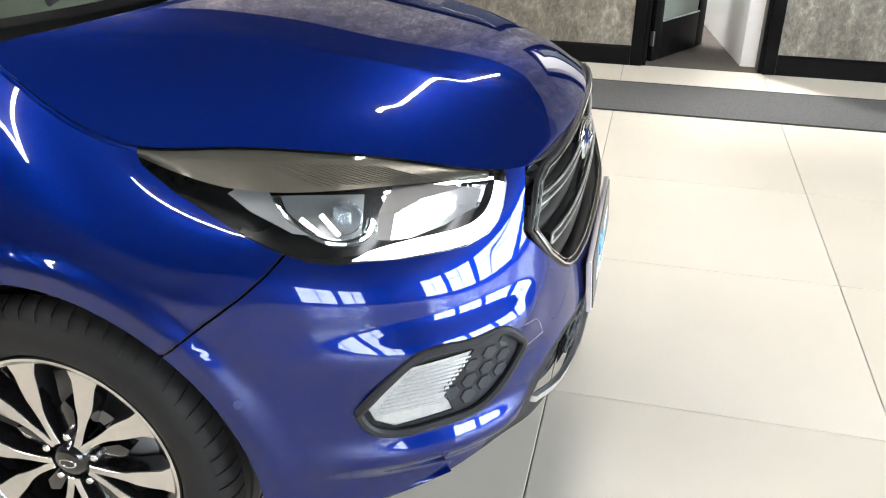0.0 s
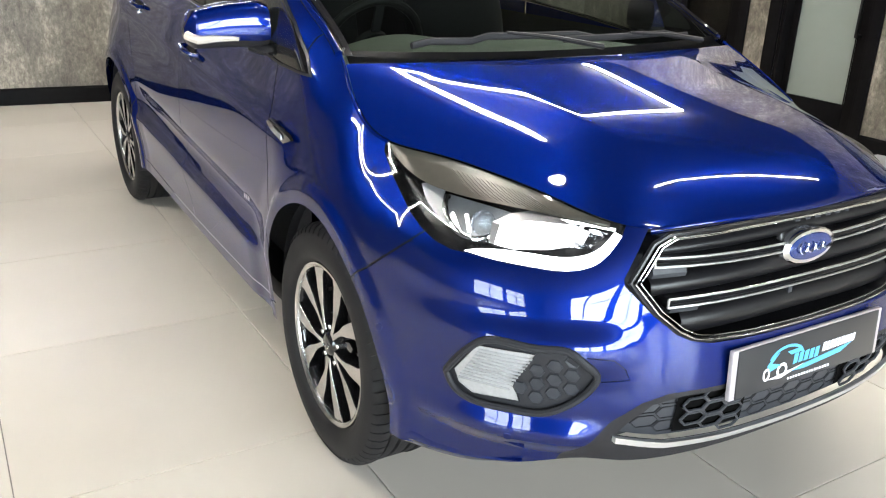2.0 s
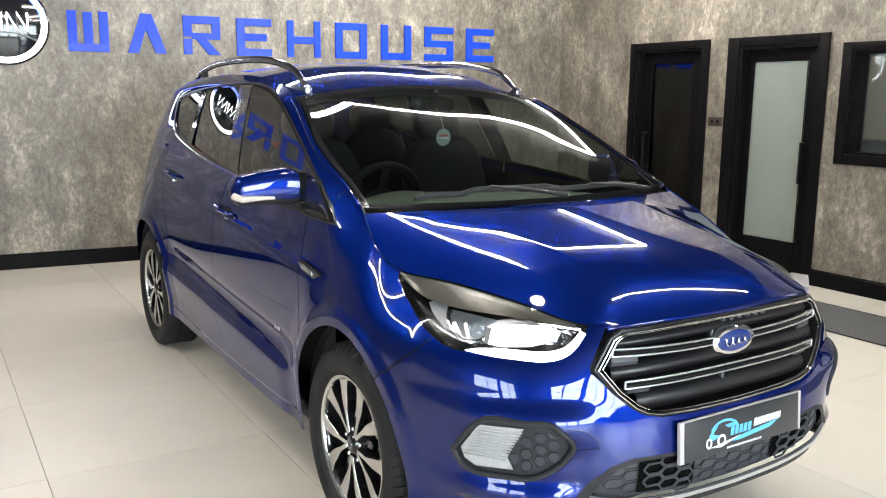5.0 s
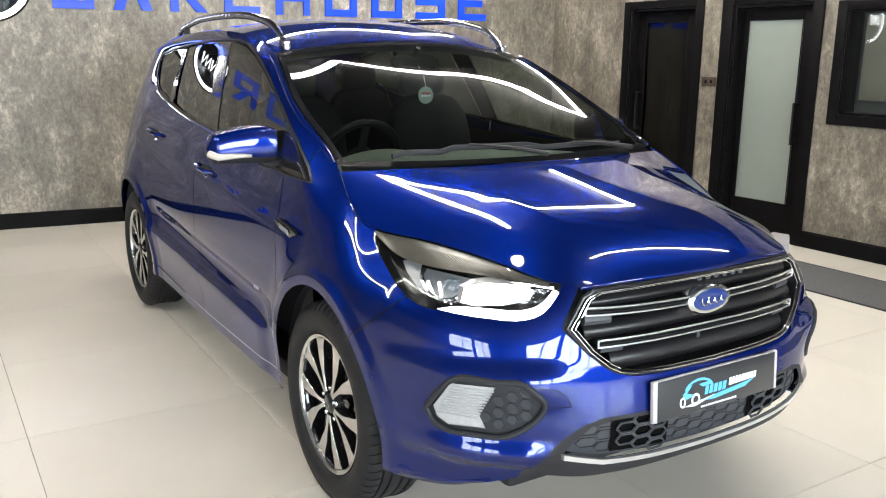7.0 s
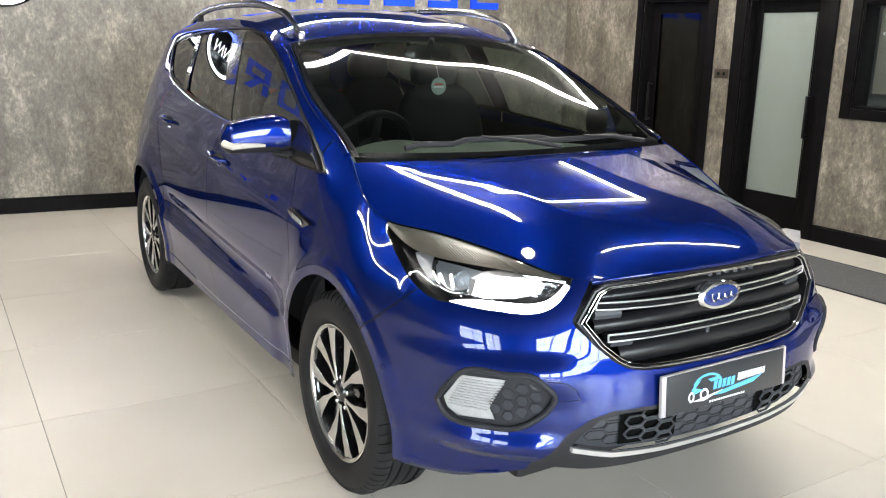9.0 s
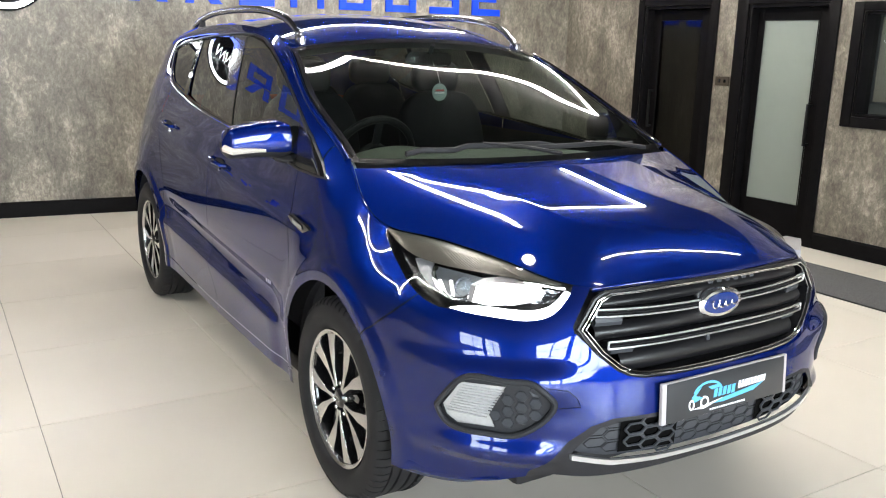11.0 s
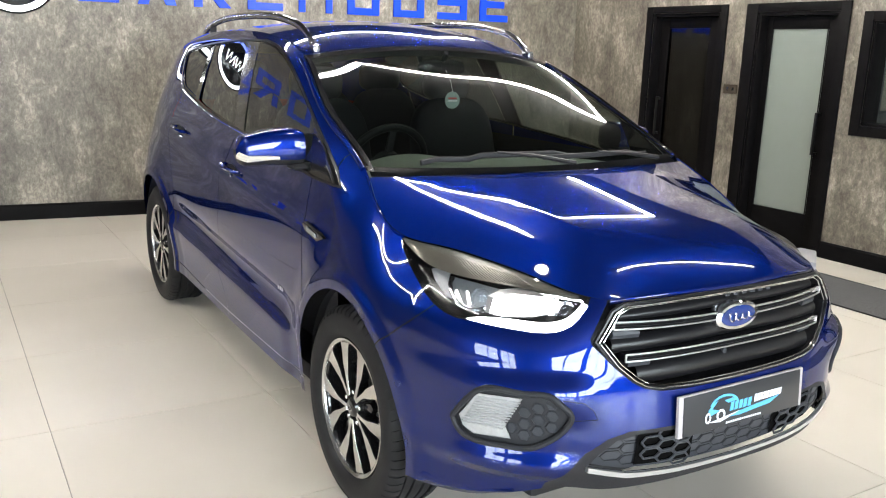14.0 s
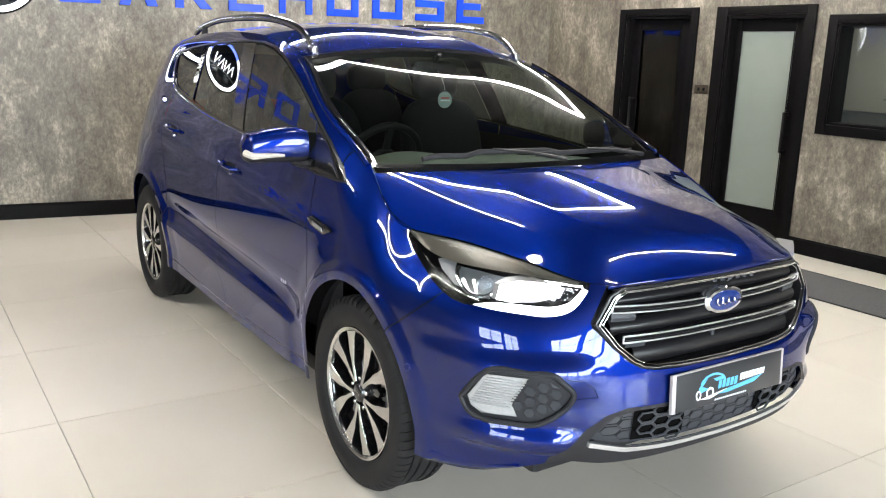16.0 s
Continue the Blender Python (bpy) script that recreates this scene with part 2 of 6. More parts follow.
def tube(bm, path, radius, n=10, squash=1.0, up=(0, 0, 1), cap=True):
    """A round or flattened bar along a path."""
    path = [Vector(p) for p in path]
    rings = []
    for i, p in enumerate(path):
        d = (path[min(i + 1, len(path) - 1)] - path[max(i - 1, 0)]).normalized()
        a = d.cross(Vector(up))
        a = a.normalized() if a.length > 1e-4 else Vector((1, 0, 0))
        b = a.cross(d).normalized()
        r = radius[i] if isinstance(radius, (list, tuple)) else radius
        rings.append([bm.verts.new(p + (a * math.cos(k) * r) + (b * math.sin(k) * r * squash)) for k in [2 * math.pi * j / n for j in range(n)]])
    fs = []
    for a, b in zip(rings, rings[1:]):
        for j in range(n):
            fs.append(bm.faces.new((a[j], a[(j + 1) % n], b[(j + 1) % n], b[j])))
    if cap:
        fs += [bm.faces.new(rings[0][::-1]), bm.faces.new(rings[-1])]
    bmesh.ops.recalc_face_normals(bm, faces=fs)
    return bm


class Spline:
    """Natural cubic through rows of (key, values...), keys ascending."""

    def __init__(self, rows):
        a = np.array(rows, float)
        self.k, self.v = a[:, 0], a[:, 1:]
        n, h = len(a), np.diff(a[:, 0])
        m, r = np.eye(n), np.zeros((n, self.v.shape[1]))
        for i in range(1, n - 1):
            m[i, i - 1:i + 2] = h[i - 1], 2 * (h[i - 1] + h[i]), h[i]
            r[i] = 6 * ((self.v[i + 1] - self.v[i]) / h[i] - (self.v[i] - self.v[i - 1]) / h[i - 1])
        self.m = np.linalg.solve(m, r)

    def __call__(self, t):
        k, v, m = self.k, self.v, self.m
        t = min(max(t, k[0]), k[-1])
        i = min(max(int(np.searchsorted(k, t)) - 1, 0), len(k) - 2)
        h = k[i + 1] - k[i]
        a, b = (k[i + 1] - t) / h, (t - k[i]) / h
        o = a * v[i] + b * v[i + 1] + ((a ** 3 - a) * m[i] + (b ** 3 - b) * m[i + 1]) * h * h / 6
        return o if len(o) > 1 else float(o[0])


def ease(a, b, t):
    t = min(max((t - a) / (b - a), 0.0), 1.0)
    return t * t * (3 - 2 * t)


def steps(a, b, d):
    n = max(int(round(abs(b - a) / d)), 1)
    return [a + (b - a) * i / n for i in range(n + 1)]


def chord(points):
    """Points as spline rows keyed by the length along them."""
    rows, s = [], 0.0
    for i, p in enumerate(points):
        s += math.dist(p, points[i - 1]) if i else 0.0
        rows.append((s, *p))
    return rows


PRINT_STEEL = mat("pale_metal_bead", (.6, .6, .6), .3, .9)
LAMP_SILVER = mat("grey_silver_trim", (.35, .36, .38), .3, .8)
SILVER_PLAIN = mat("white_powder_coat", (.7, .7, .7), .4)


def glass_mat(name, tint, gloss=1.5):
    m, t, b = nodes_of(name)
    t.nodes.remove(b)
    lw = t.nodes.new("ShaderNodeLayerWeight")
    lw.inputs[0].default_value = 0.5
    pw = t.nodes.new("ShaderNodeMath")
    pw.operation = "POWER"
    t.links.new(lw.outputs["Facing"], pw.inputs[0])
    pw.inputs[1].default_value = 5
    fr = t.nodes.new("ShaderNodeMath")
    fr.operation = "MULTIPLY_ADD"
    f0 = ((gloss - 1) / (gloss + 1)) ** 2
    t.links.new(pw.outputs[0], fr.inputs[0])
    fr.inputs[1].default_value, fr.inputs[2].default_value = 1 - f0, f0
    tr = t.nodes.new("ShaderNodeBsdfTransparent")
    tr.inputs[0].default_value = (*tint, 1)
    gl = t.nodes.new("ShaderNodeBsdfGlossy")
    gl.inputs["Roughness"].default_value = 0.0
    mx = t.nodes.new("ShaderNodeMixShader")
    for a, k in ((fr, 0), (tr, 1), (gl, 2)):
        t.links.new(a.outputs[0], mx.inputs[k])
    t.links.new(mx.outputs[0], t.nodes["Material Output"].inputs[0])
    return m



# ---- the room ----
WALL_P, WALL_D = Vector((-5.54, -1.37, 0)), Vector((0.1042, 0.9946, 0))   # sign wall: a point of it and its way
WALL_TURN = math.degrees(math.atan2(WALL_D.y, WALL_D.x))


def on_sign_wall(y):
    return WALL_P + WALL_D * ((y - WALL_P.y) / WALL_D.y)


SIGN_M = Matrix.Translation(on_sign_wall(0)) @ pose(0, 0, 0, 90, 0, WALL_TURN)   # x along the wall, y up, z out of the wall
CORNER = on_sign_wall(ROOM_Y)
L_CORNER = (CORNER - on_sign_wall(0)).length
L_FAR = -(on_sign_wall(ROOM_S) - on_sign_wall(0)).length


def structure(name, bm, material, label, category, **k):
    return tagged(part(name, bm, material, None, "", **k), label, category, kind="structure")


floor = structure("floor", boxed(-8, 9, -8, ROOM_Y + .2, -0.2, -0.006), GROUT, "pale cream large porcelain floor tiles with thin grey joints", "floor")
structure("wall_sign", boxed(L_FAR, L_CORNER + .2, -0.2, CEIL, -0.2, 0, m=SIGN_M), PLASTER, "grey polished plaster wall carrying a blue sign", "wall")
structure("ceiling", boxed(-8, 9, -8, 8, CEIL, CEIL + .2), CEILING_PAINT, "black painted showroom ceiling", "ceiling")

# wall with doors, an office window and a passage
PASS = (.93, 1.73)
D1, D2, WIN = (-3.79, -2.966, 1.94), (-2.565, -1.79, 1.93), (-1.51, .33, 1.075, 1.85)
Y0, Y1 = ROOM_Y, ROOM_Y + .16
bm = bmesh.new()
for x0, x1, z0, z1 in ((CORNER.x - .3, D1[0], 0, CEIL), (D1[0], D1[1], D1[2], CEIL), (D1[1], D2[0], 0, CEIL), (D2[0], D2[1], D2[2], CEIL), (D2[1], WIN[0], 0, CEIL), (WIN[0], WIN[1], 0, WIN[2]),
                       (WIN[0], WIN[1], WIN[3], CEIL), (WIN[1], PASS[0], 0, CEIL), (PASS[0], PASS[1], 2.05, CEIL), (PASS[1], ROOM_X + .3, 0, CEIL)):
    box(bm, x0, x1, Y0, Y1, z0, z1)
bmesh.ops.remove_doubles(bm, verts=bm.verts, dist=1e-5)
structure("wall_doors", bm, PLASTER, "grey polished plaster wall with black door frames", "wall", smooth=False)

# far walls with the daylight openings
OPEN_S = [(2.2, 4.0), (4.2, 6.0)]
OPEN_X = [(-3.9, -2.3), (-2.1, -.5), (-.3, 1.3), (1.5, 3.1)]
bm = bmesh.new()
xs = [-8.0] + [v for p in OPEN_S for v in p] + [ROOM_X + .3]
for a, b in zip(xs[0::2], xs[1::2]):
    box(bm, a, b, ROOM_S - .2, ROOM_S, 0, CEIL)
for a, b in OPEN_S:
    box(bm, a, b, ROOM_S - .2, ROOM_S, 0, .35)
    box(bm, a, b, ROOM_S - .2, ROOM_S, 2.6, CEIL)
structure("wall_side", bm, GREY_PAINT, "plain grey painted wall with tall windows", "wall", smooth=False)
bm = bmesh.new()
ys = [ROOM_S - .2] + [v for p in OPEN_X for v in p] + [ROOM_Y + .2]
for a, b in zip(ys[0::2], ys[1::2]):
    box(bm, ROOM_X, ROOM_X + .2, a, b, 0, CEIL)
for a, b in OPEN_X:
    box(bm, ROOM_X, ROOM_X + .2, a, b, 0, .25)
    box(bm, ROOM_X, ROOM_X + .2, a, b, 2.65, CEIL)
structure("wall_front", bm, GREY_PAINT, "grey painted shop front wall with tall windows", "wall", smooth=False)
PANE = glass_mat("window_glass", (.92, .95, .94), 1.5)


def window(a, b, along_x):
    """A tall fixed light with a dark frame, two glazing bars and panes."""
    z0, z1 = (.35, 2.6) if along_x else (.25, 2.65)
    w = thing("window_1", "tall shop window in a dark metal frame", "window", kind="structure")

    def bar(name, u0, u1, v0, v1, mat_, d0=.06, d1=.12):
        if along_x:
            ob = part(name, boxed(u0, u1, ROOM_S - d1, ROOM_S - d0, v0, v1, .004), mat_, w)
        else:
            ob = part(name, boxed(ROOM_X + d0, ROOM_X + d1, u0, u1, v0, v1, .004), mat_, w)
        return ob
    m = (a + b) / 2
    for u0, u1, v0, v1 in ((a, a + .05, z0, z1), (b - .05, b, z0, z1), (a + .05, b - .05, z0, z0 + .05), (a + .05, b - .05, z1 - .05, z1)):
        bar("window_frame", u0, u1, v0, v1, BLACK_WOOD)
    bar("glazing_bar", m - .02, m + .02, z0 + .05, z1 - .05, BLACK_WOOD, .065, .115)
    for zz in (1.75,):
        bar("glazing_bar", a + .05, m - .02, zz - .02, zz + .02, BLACK_WOOD, .065, .115)
        bar("glazing_bar", m + .02, b - .05, zz - .02, zz + .02, BLACK_WOOD, .065, .115)
    for u0, u1 in ((a + .05, m - .02), (m + .02, b - .05)):
        for v0, v1 in ((z0 + .05, 1.73), (1.77, z1 - .05)):
            p = bar("pane", u0, u1, v0, v1, PANE, .086, .092)
            p.visible_shadow = False
    return w


for a, b in OPEN_S:
    window(a, b, True)
for a, b in OPEN_X:
    window(a, b, False)
SKYCARD = glow("overcast_sky_backdrop", (.90, .95, 1.0), 2.4)
structure("backdrop", box(boxed(ROOM_X + .8, ROOM_X + .85, -8, 4.5, -.2, 4.5), -1, ROOM_X + .8, ROOM_S - .85, ROOM_S - .8, -.2, 4.5), SKYCARD, "bright overcast daylight outside the windows", "sky")
structure("ground", boxed(ROOM_X - 10, ROOM_X + 8, ROOM_S - 8, ROOM_Y + 6, -.3, -.21), mat("pale_paving", (.3, .3, .29), .8, vary=.15, scale=3), "pale paving outside the windows", "ground")

# skirting boards
def skirting(bm, x0, x1, m):
    prism(bm, [(0, 0), (.016, 0), (.016, .118), (.008, .134), (0, .134)], x1 - x0, m @ Matrix.Translation((x0, 0, 0)) @ Matrix(((0, 0, 1, 0), (1, 0, 0, 0), (0, 1, 0, 0), (0, 0, 0, 1))))
    return bm


DOORWALL_M = Matrix(((1, 0, 0, 0), (0, -1, 0, ROOM_Y), (0, 0, 1, 0), (0, 0, 0, 1)))       # x along the wall, y out of it
SIGNWALL_M = Matrix.Translation(on_sign_wall(0)) @ pose(0, 0, 0, 0, 0, WALL_TURN) @ Matrix(((1, 0, 0, 0), (0, -1, 0, 0), (0, 0, 1, 0), (0, 0, 0, 1)))
structure("baseboard", skirting(bmesh.new(), L_FAR, L_CORNER - .016, SIGNWALL_M), BLACK_WOOD, "satin black skirting board", "skirting", angle=20)
for a, b in ((CORNER.x, -3.872), (-2.884, -2.682), (-1.705, .848), (1.812, ROOM_X)):
    structure("baseboard", skirting(bmesh.new(), a, b, DOORWALL_M), BLACK_WOOD, "satin black skirting board", "skirting", angle=20)


# black door frames, leaves and glass
FROST = mat("frosted_glass", (.175, .20, .178), .35, 0, coat=.25, vary=.05, scale=2)
DARK_GLASS = glass_mat("dark_door_glass", (.22, .23, .22), 1.6)
HANDLE = mat("black_handle_metal", (.006, .006, .006), .4, 0, spec=.2)


def frame_of(parent, x0, x1, z1, xa, xb, za):
    """Architrave and lining of a door: outer edges x0, x1, z1 and inner edges xa, xb, za."""
    part("architrave", boxed(x0, xa, Y0 - .022, Y0 - .002, 0, z1, .004), BLACK_WOOD, parent)
    part("architrave", boxed(xb, x1, Y0 - .022, Y0 - .002, 0, z1, .004), BLACK_WOOD, parent)
    part("architrave", boxed(xa, xb, Y0 - .022, Y0 - .002, za, z1, .004), BLACK_WOOD, parent)
    part("door_lining", boxed(xa - .002, xa + .03, Y0 - .002, Y1 + .01, 0, za, .003), BLACK_WOOD, parent)
    part("door_lining", boxed(xb - .03, xb + .002, Y0 - .002, Y1 + .01, 0, za, .003), BLACK_WOOD, parent)
    part("door_lining", boxed(xa + .03, xb - .03, Y0 - .002, Y1 + .01, za - .03, za, .003), BLACK_WOOD, parent)


def pull_handle(parent, x, y, z0, z1):
    """A square bar on two square arms."""
    bm = boxed(x - .010, x + .010, y - .058, y - .038, z0, z1, .002)
    box(bm, x - .010, x + .010, y - .040, y + .001, z0 + .002, z0 + .022, .002)
    box(bm, x - .010, x + .010, y - .040, y + .001, z1 - .022, z1 - .002, .002)
    return part("door_handle", bm, HANDLE, parent, "long square black pull handle")


def leaf(parent, xa, xb, z1, y, ga, gb, g0, g1, glass, thick=.04):
    for x0, x1, z0, zz in ((xa, ga, .006, z1), (gb, xb, .006, z1), (ga, gb, .006, g0), (ga, gb, g1, z1)):
        part("door_stile", boxed(x0, x1, y, y + thick, z0, zz, .003), BLACK_WOOD, parent)
    part("glazing_bead", boxed(ga, ga + .010, y - .004, y, g0, g1, .002), BLACK_WOOD, parent)
    part("glazing_bead", boxed(gb - .010, gb, y - .004, y, g0, g1, .002), BLACK_WOOD, parent)
    part("door_glass", boxed(ga, gb, y + .016, y + .024, g0, g1), glass, parent)


door1 = thing("door_1", "black glazed office door, closed, with dark glass", "door", kind="structure")
frame_of(door1, -3.870, -2.886, 2.005, D1[0], D1[1], D1[2])
leaf(door1, D1[0] + .032, D1[1] - .032, D1[2] - .032, Y0 + .085, -3.665, -3.150, .30, 1.81, DARK_GLASS)
pull_handle(door1, -3.70, Y0 + .085, .80, 1.16)
door2 = thing("door_2", "black door with a tall frosted glass panel, closed", "door", kind="structure")
frame_of(door2, -2.680, -1.707, 2.003, D2[0], D2[1], D2[2])
leaf(door2, D2[0] + .032, D2[1] - .032, D2[2] - .032, Y0 + .085, -2.478, -1.946, .30, 1.797, FROST)
pull_handle(door2, -1.925, Y0 + .085, .80, 1.14)
bm = bmesh.new()
lathe(bm, [(0, -.006), (.012, -.006), (.014, 0), (.014, .01)], 16, "y", (-1.865, Y0 + .085, .95))
part("lock_cylinder", bm, HANDLE, door2)

win = thing("window_9", "office window in a broad black frame", "window", kind="structure")
wx0, wx1, wz0, wz1 = WIN
for x0, x1, z0, z1 in ((wx0 - .08, wx0, wz0 - .08, wz1 + .07), (wx1, wx1 + .08, wz0 - .08, wz1 + .07), (wx0, wx1, wz1, wz1 + .07), (wx0, wx1, wz0 - .08, wz0)):
    part("window_frame", boxed(x0, x1, Y0 - .024, Y0 - .002, z0, z1, .006), BLACK_WOOD, win)
for x0, x1, z0, z1 in ((wx0 - .002, wx0 + .02, wz0, wz1), (wx1 - .02, wx1 + .002, wz0, wz1), (wx0 + .02, wx1 - .02, wz1 - .02, wz1 + .002), (wx0 + .02, wx1 - .02, wz0 - .002, wz0 + .02)):
    part("window_lining", boxed(x0, x1, Y0 - .002, Y1 + .01, z0, z1, .003), BLACK_WOOD, win)
part("pane", prism(bmesh.new(), [(wx0 + .02, Y0 + .112), (wx1 - .02, Y0 + .040), (wx1 - .02, Y0 + .048), (wx0 + .02, Y0 + .120)], wz1 - wz0 - .04, Matrix.Translation((0, 0, wz0 + .02))), PANE, win, smooth=False)

# passage with an open door
pas = thing("door_3", "black passage door with frosted glass, standing open inwards", "door", kind="structure")
for x0, x1 in ((.85, PASS[0]), (PASS[1], 1.81)):
    part("architrave", boxed(x0, x1, Y0 - .022, Y0 - .002, 0, 2.12, .004), BLACK_WOOD, pas)
part("architrave", boxed(PASS[0], PASS[1], Y0 - .022, Y0 - .002, 2.05, 2.12, .004), BLACK_WOOD, pas)
for x0, x1 in ((PASS[0] - .002, PASS[0] + .03), (PASS[1] - .03, PASS[1] + .002)):
    part("door_lining", boxed(x0, x1, Y0 - .002, Y1 + .01, 0, 2.05, .003), BLACK_WOOD, pas)
lf = new("open_leaf")
lf.parent = pas
lf.matrix_basis = Matrix.Translation((PASS[0] + .045, Y0 + .10, 0)) @ pose(0, 0, 0, 0, 0, 62)
for x0, x1, z0, z1 in ((0, .11, .01, 2.0), (.66, .77, .01, 2.0), (.11, .66, .01, .27), (.11, .66, 1.88, 2.0)):
    part("door_stile", boxed(x0, x1, -.02, .02, z0, z1, .003), BLACK_WOOD, lf)
part("door_glass", boxed(.11, .66, -.005, .005, .27, 1.88), FROST, lf)
part("glazing_bead", boxed(.11, .66, -.024, -.02, .27, .282, .002), PRINT_STEEL, lf)
for z in (.12, 1.0, 1.85):
    part("hinge", boxed(-.014, .004, -.028, .0, z, z + .10, .002), STEEL, lf)

# rooms behind the wall
OFFICE_FLOOR = mat("brown_grey_carpet", (.085, .075, .066), .95, vary=.3, scale=60, bump=.6, bscale=300)
OFFICE_WALL = mat("pale_grey_office_paint", (.24, .25, .25), .65, vary=.04, scale=3)
WHITE_PAINT = mat("white_gloss_paint", (.84, .84, .83), .35, vary=.02, scale=3)
bm = bmesh.new()
for x0, x1, y0, y1 in ((-4.9, .55, 6.05, 6.15), (-4.9, -4.8, Y1, 6.05), (-2.86, -2.80, Y1, 6.05), (.45, .55, Y1, 6.05)):
    box(bm, x0, x1, y0, y1, 0, CEIL)
structure("wall_office", bm, OFFICE_WALL, "pale grey painted office walls", "wall", smooth=False)
structure("floor_office", boxed(-4.9, 2.6, Y0 + .002, 7.9, -.02, .001), OFFICE_FLOOR, "brown-grey carpet in the office and passage", "floor")
bm = bmesh.new()
prism(bm, [(1.60, 4.315), (PASS[1] + .09, 4.315), (PASS[1] + .09, 6.6), (1.28, 6.6)], CEIL)
box(bm, .60, PASS[1] + .09, 6.602, 6.70, 0, CEIL)
structure("wall_passage", bm, WHITE_PAINT, "bright white passage wall", "wall", smooth=False)
bm = bmesh.new()
box(bm, .55, .60, Y1 + .002, 7.8, 0, CEIL)
structure("wall_passage_2", bm, OFFICE_WALL, "pale grey passage wall", "wall", smooth=False)

# added fill: unseen glowing bowl that whitens the passage wall
lamp = thing("ceiling_light", "unseen glowing bowl added to brighten the passage", "ceiling light", Matrix.Translation((1.05, 5.0, CEIL)))
part("fill_bowl", lathe(bmesh.new(), [(0, -.07), (.12, -.062), (.16, -.03), (.165, 0)], 32, "z"), glow("passage_fill_glow", (1, .98, .95), 620), lamp)
# added fill: unseen glowing bowl that lifts the office behind the window
lamp = thing("ceiling_light", "unseen glowing bowl added to brighten the office", "ceiling light", Matrix.Translation((-.6, 5.0, CEIL)))
part("fill_bowl", lathe(bmesh.new(), [(0, -.05), (.10, -.045), (.14, -.02), (.145, 0)], 32, "z"), glow("office_fill_glow", (1, .96, .90), 85), lamp)

board = thing("whiteboard", "cream office board with faint marks, hung on the wall", "whiteboard", Matrix.Translation((-1.60, 6.05, 1.50)))
part("board_face", boxed(-.95, .95, -.018, -.006, -.40, .40, .002), mat("cream_board", (.66, .60, .50), .5, vary=.04, scale=6), board)
for x0, x1, z0, z1 in ((-.97, .97, .40, .42), (-.97, .97, -.42, -.40), (-.97, -.95, -.40, .40), (.95, .97, -.40, .40)):
    part("board_frame", boxed(x0, x1, -.022, 0, z0, z1, .003), STEEL, board)
INK = mat("board_ink", (.03, .03, .04), .6)
rng = random.Random(4)
for k in range(14):
    x, z = rng.uniform(-.8, .8), rng.uniform(-.32, .32)
    part("ink_mark", boxed(x, x + rng.uniform(.02, .09), -.0195, -.0185, z, z + .010), INK, board, smooth=False)
desk = thing("office_desk", "pale office desk under the window", "desk", Matrix.Translation((-.65, Y1 + .45, 0)))
part("desktop", boxed(-.8, .8, -.3, .35, .72, .75, .004), OFFICE_WALL, desk)
for x in (-.76, .72):
    part("desk_leg", boxed(x, x + .04, -.28, .33, .001, .72, .003), STEEL, desk)

# wall switch
sw = thing("light_switch", "double brushed metal light switch on the wall", "light switch")
part("switch_plate", boxed(-2.856, -2.708, Y0 - .010, Y0 - .0005, 1.243, 1.324, .003), mat("bronze_switch_plate", (.06, .048, .036), .36, .6, vary=.08, scale=30), sw)
for x in (-2.820, -2.760):
    part("rocker", boxed(x, x + .022, Y0 - .015, Y0 - .010, 1.270, 1.298, .002), BLACK_GLOSS, sw)

# entrance matting along the doors
mt = tagged(part("door_mat", boxed(-4.6, ROOM_X - .6, 2.995, 3.640, .0005, .009, .003), MAT_FIBRE), "long charcoal ribbed entrance mat lying along the wall", "mat")
for y in (2.985, 3.640):
    part("mat_edge", boxed(-4.61, ROOM_X - .59, y, y + .010, .0005, .0105, .002), MAT_EDGE, mt)

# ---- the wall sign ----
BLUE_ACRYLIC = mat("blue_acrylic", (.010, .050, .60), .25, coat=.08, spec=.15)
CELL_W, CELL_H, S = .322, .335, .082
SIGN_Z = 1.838


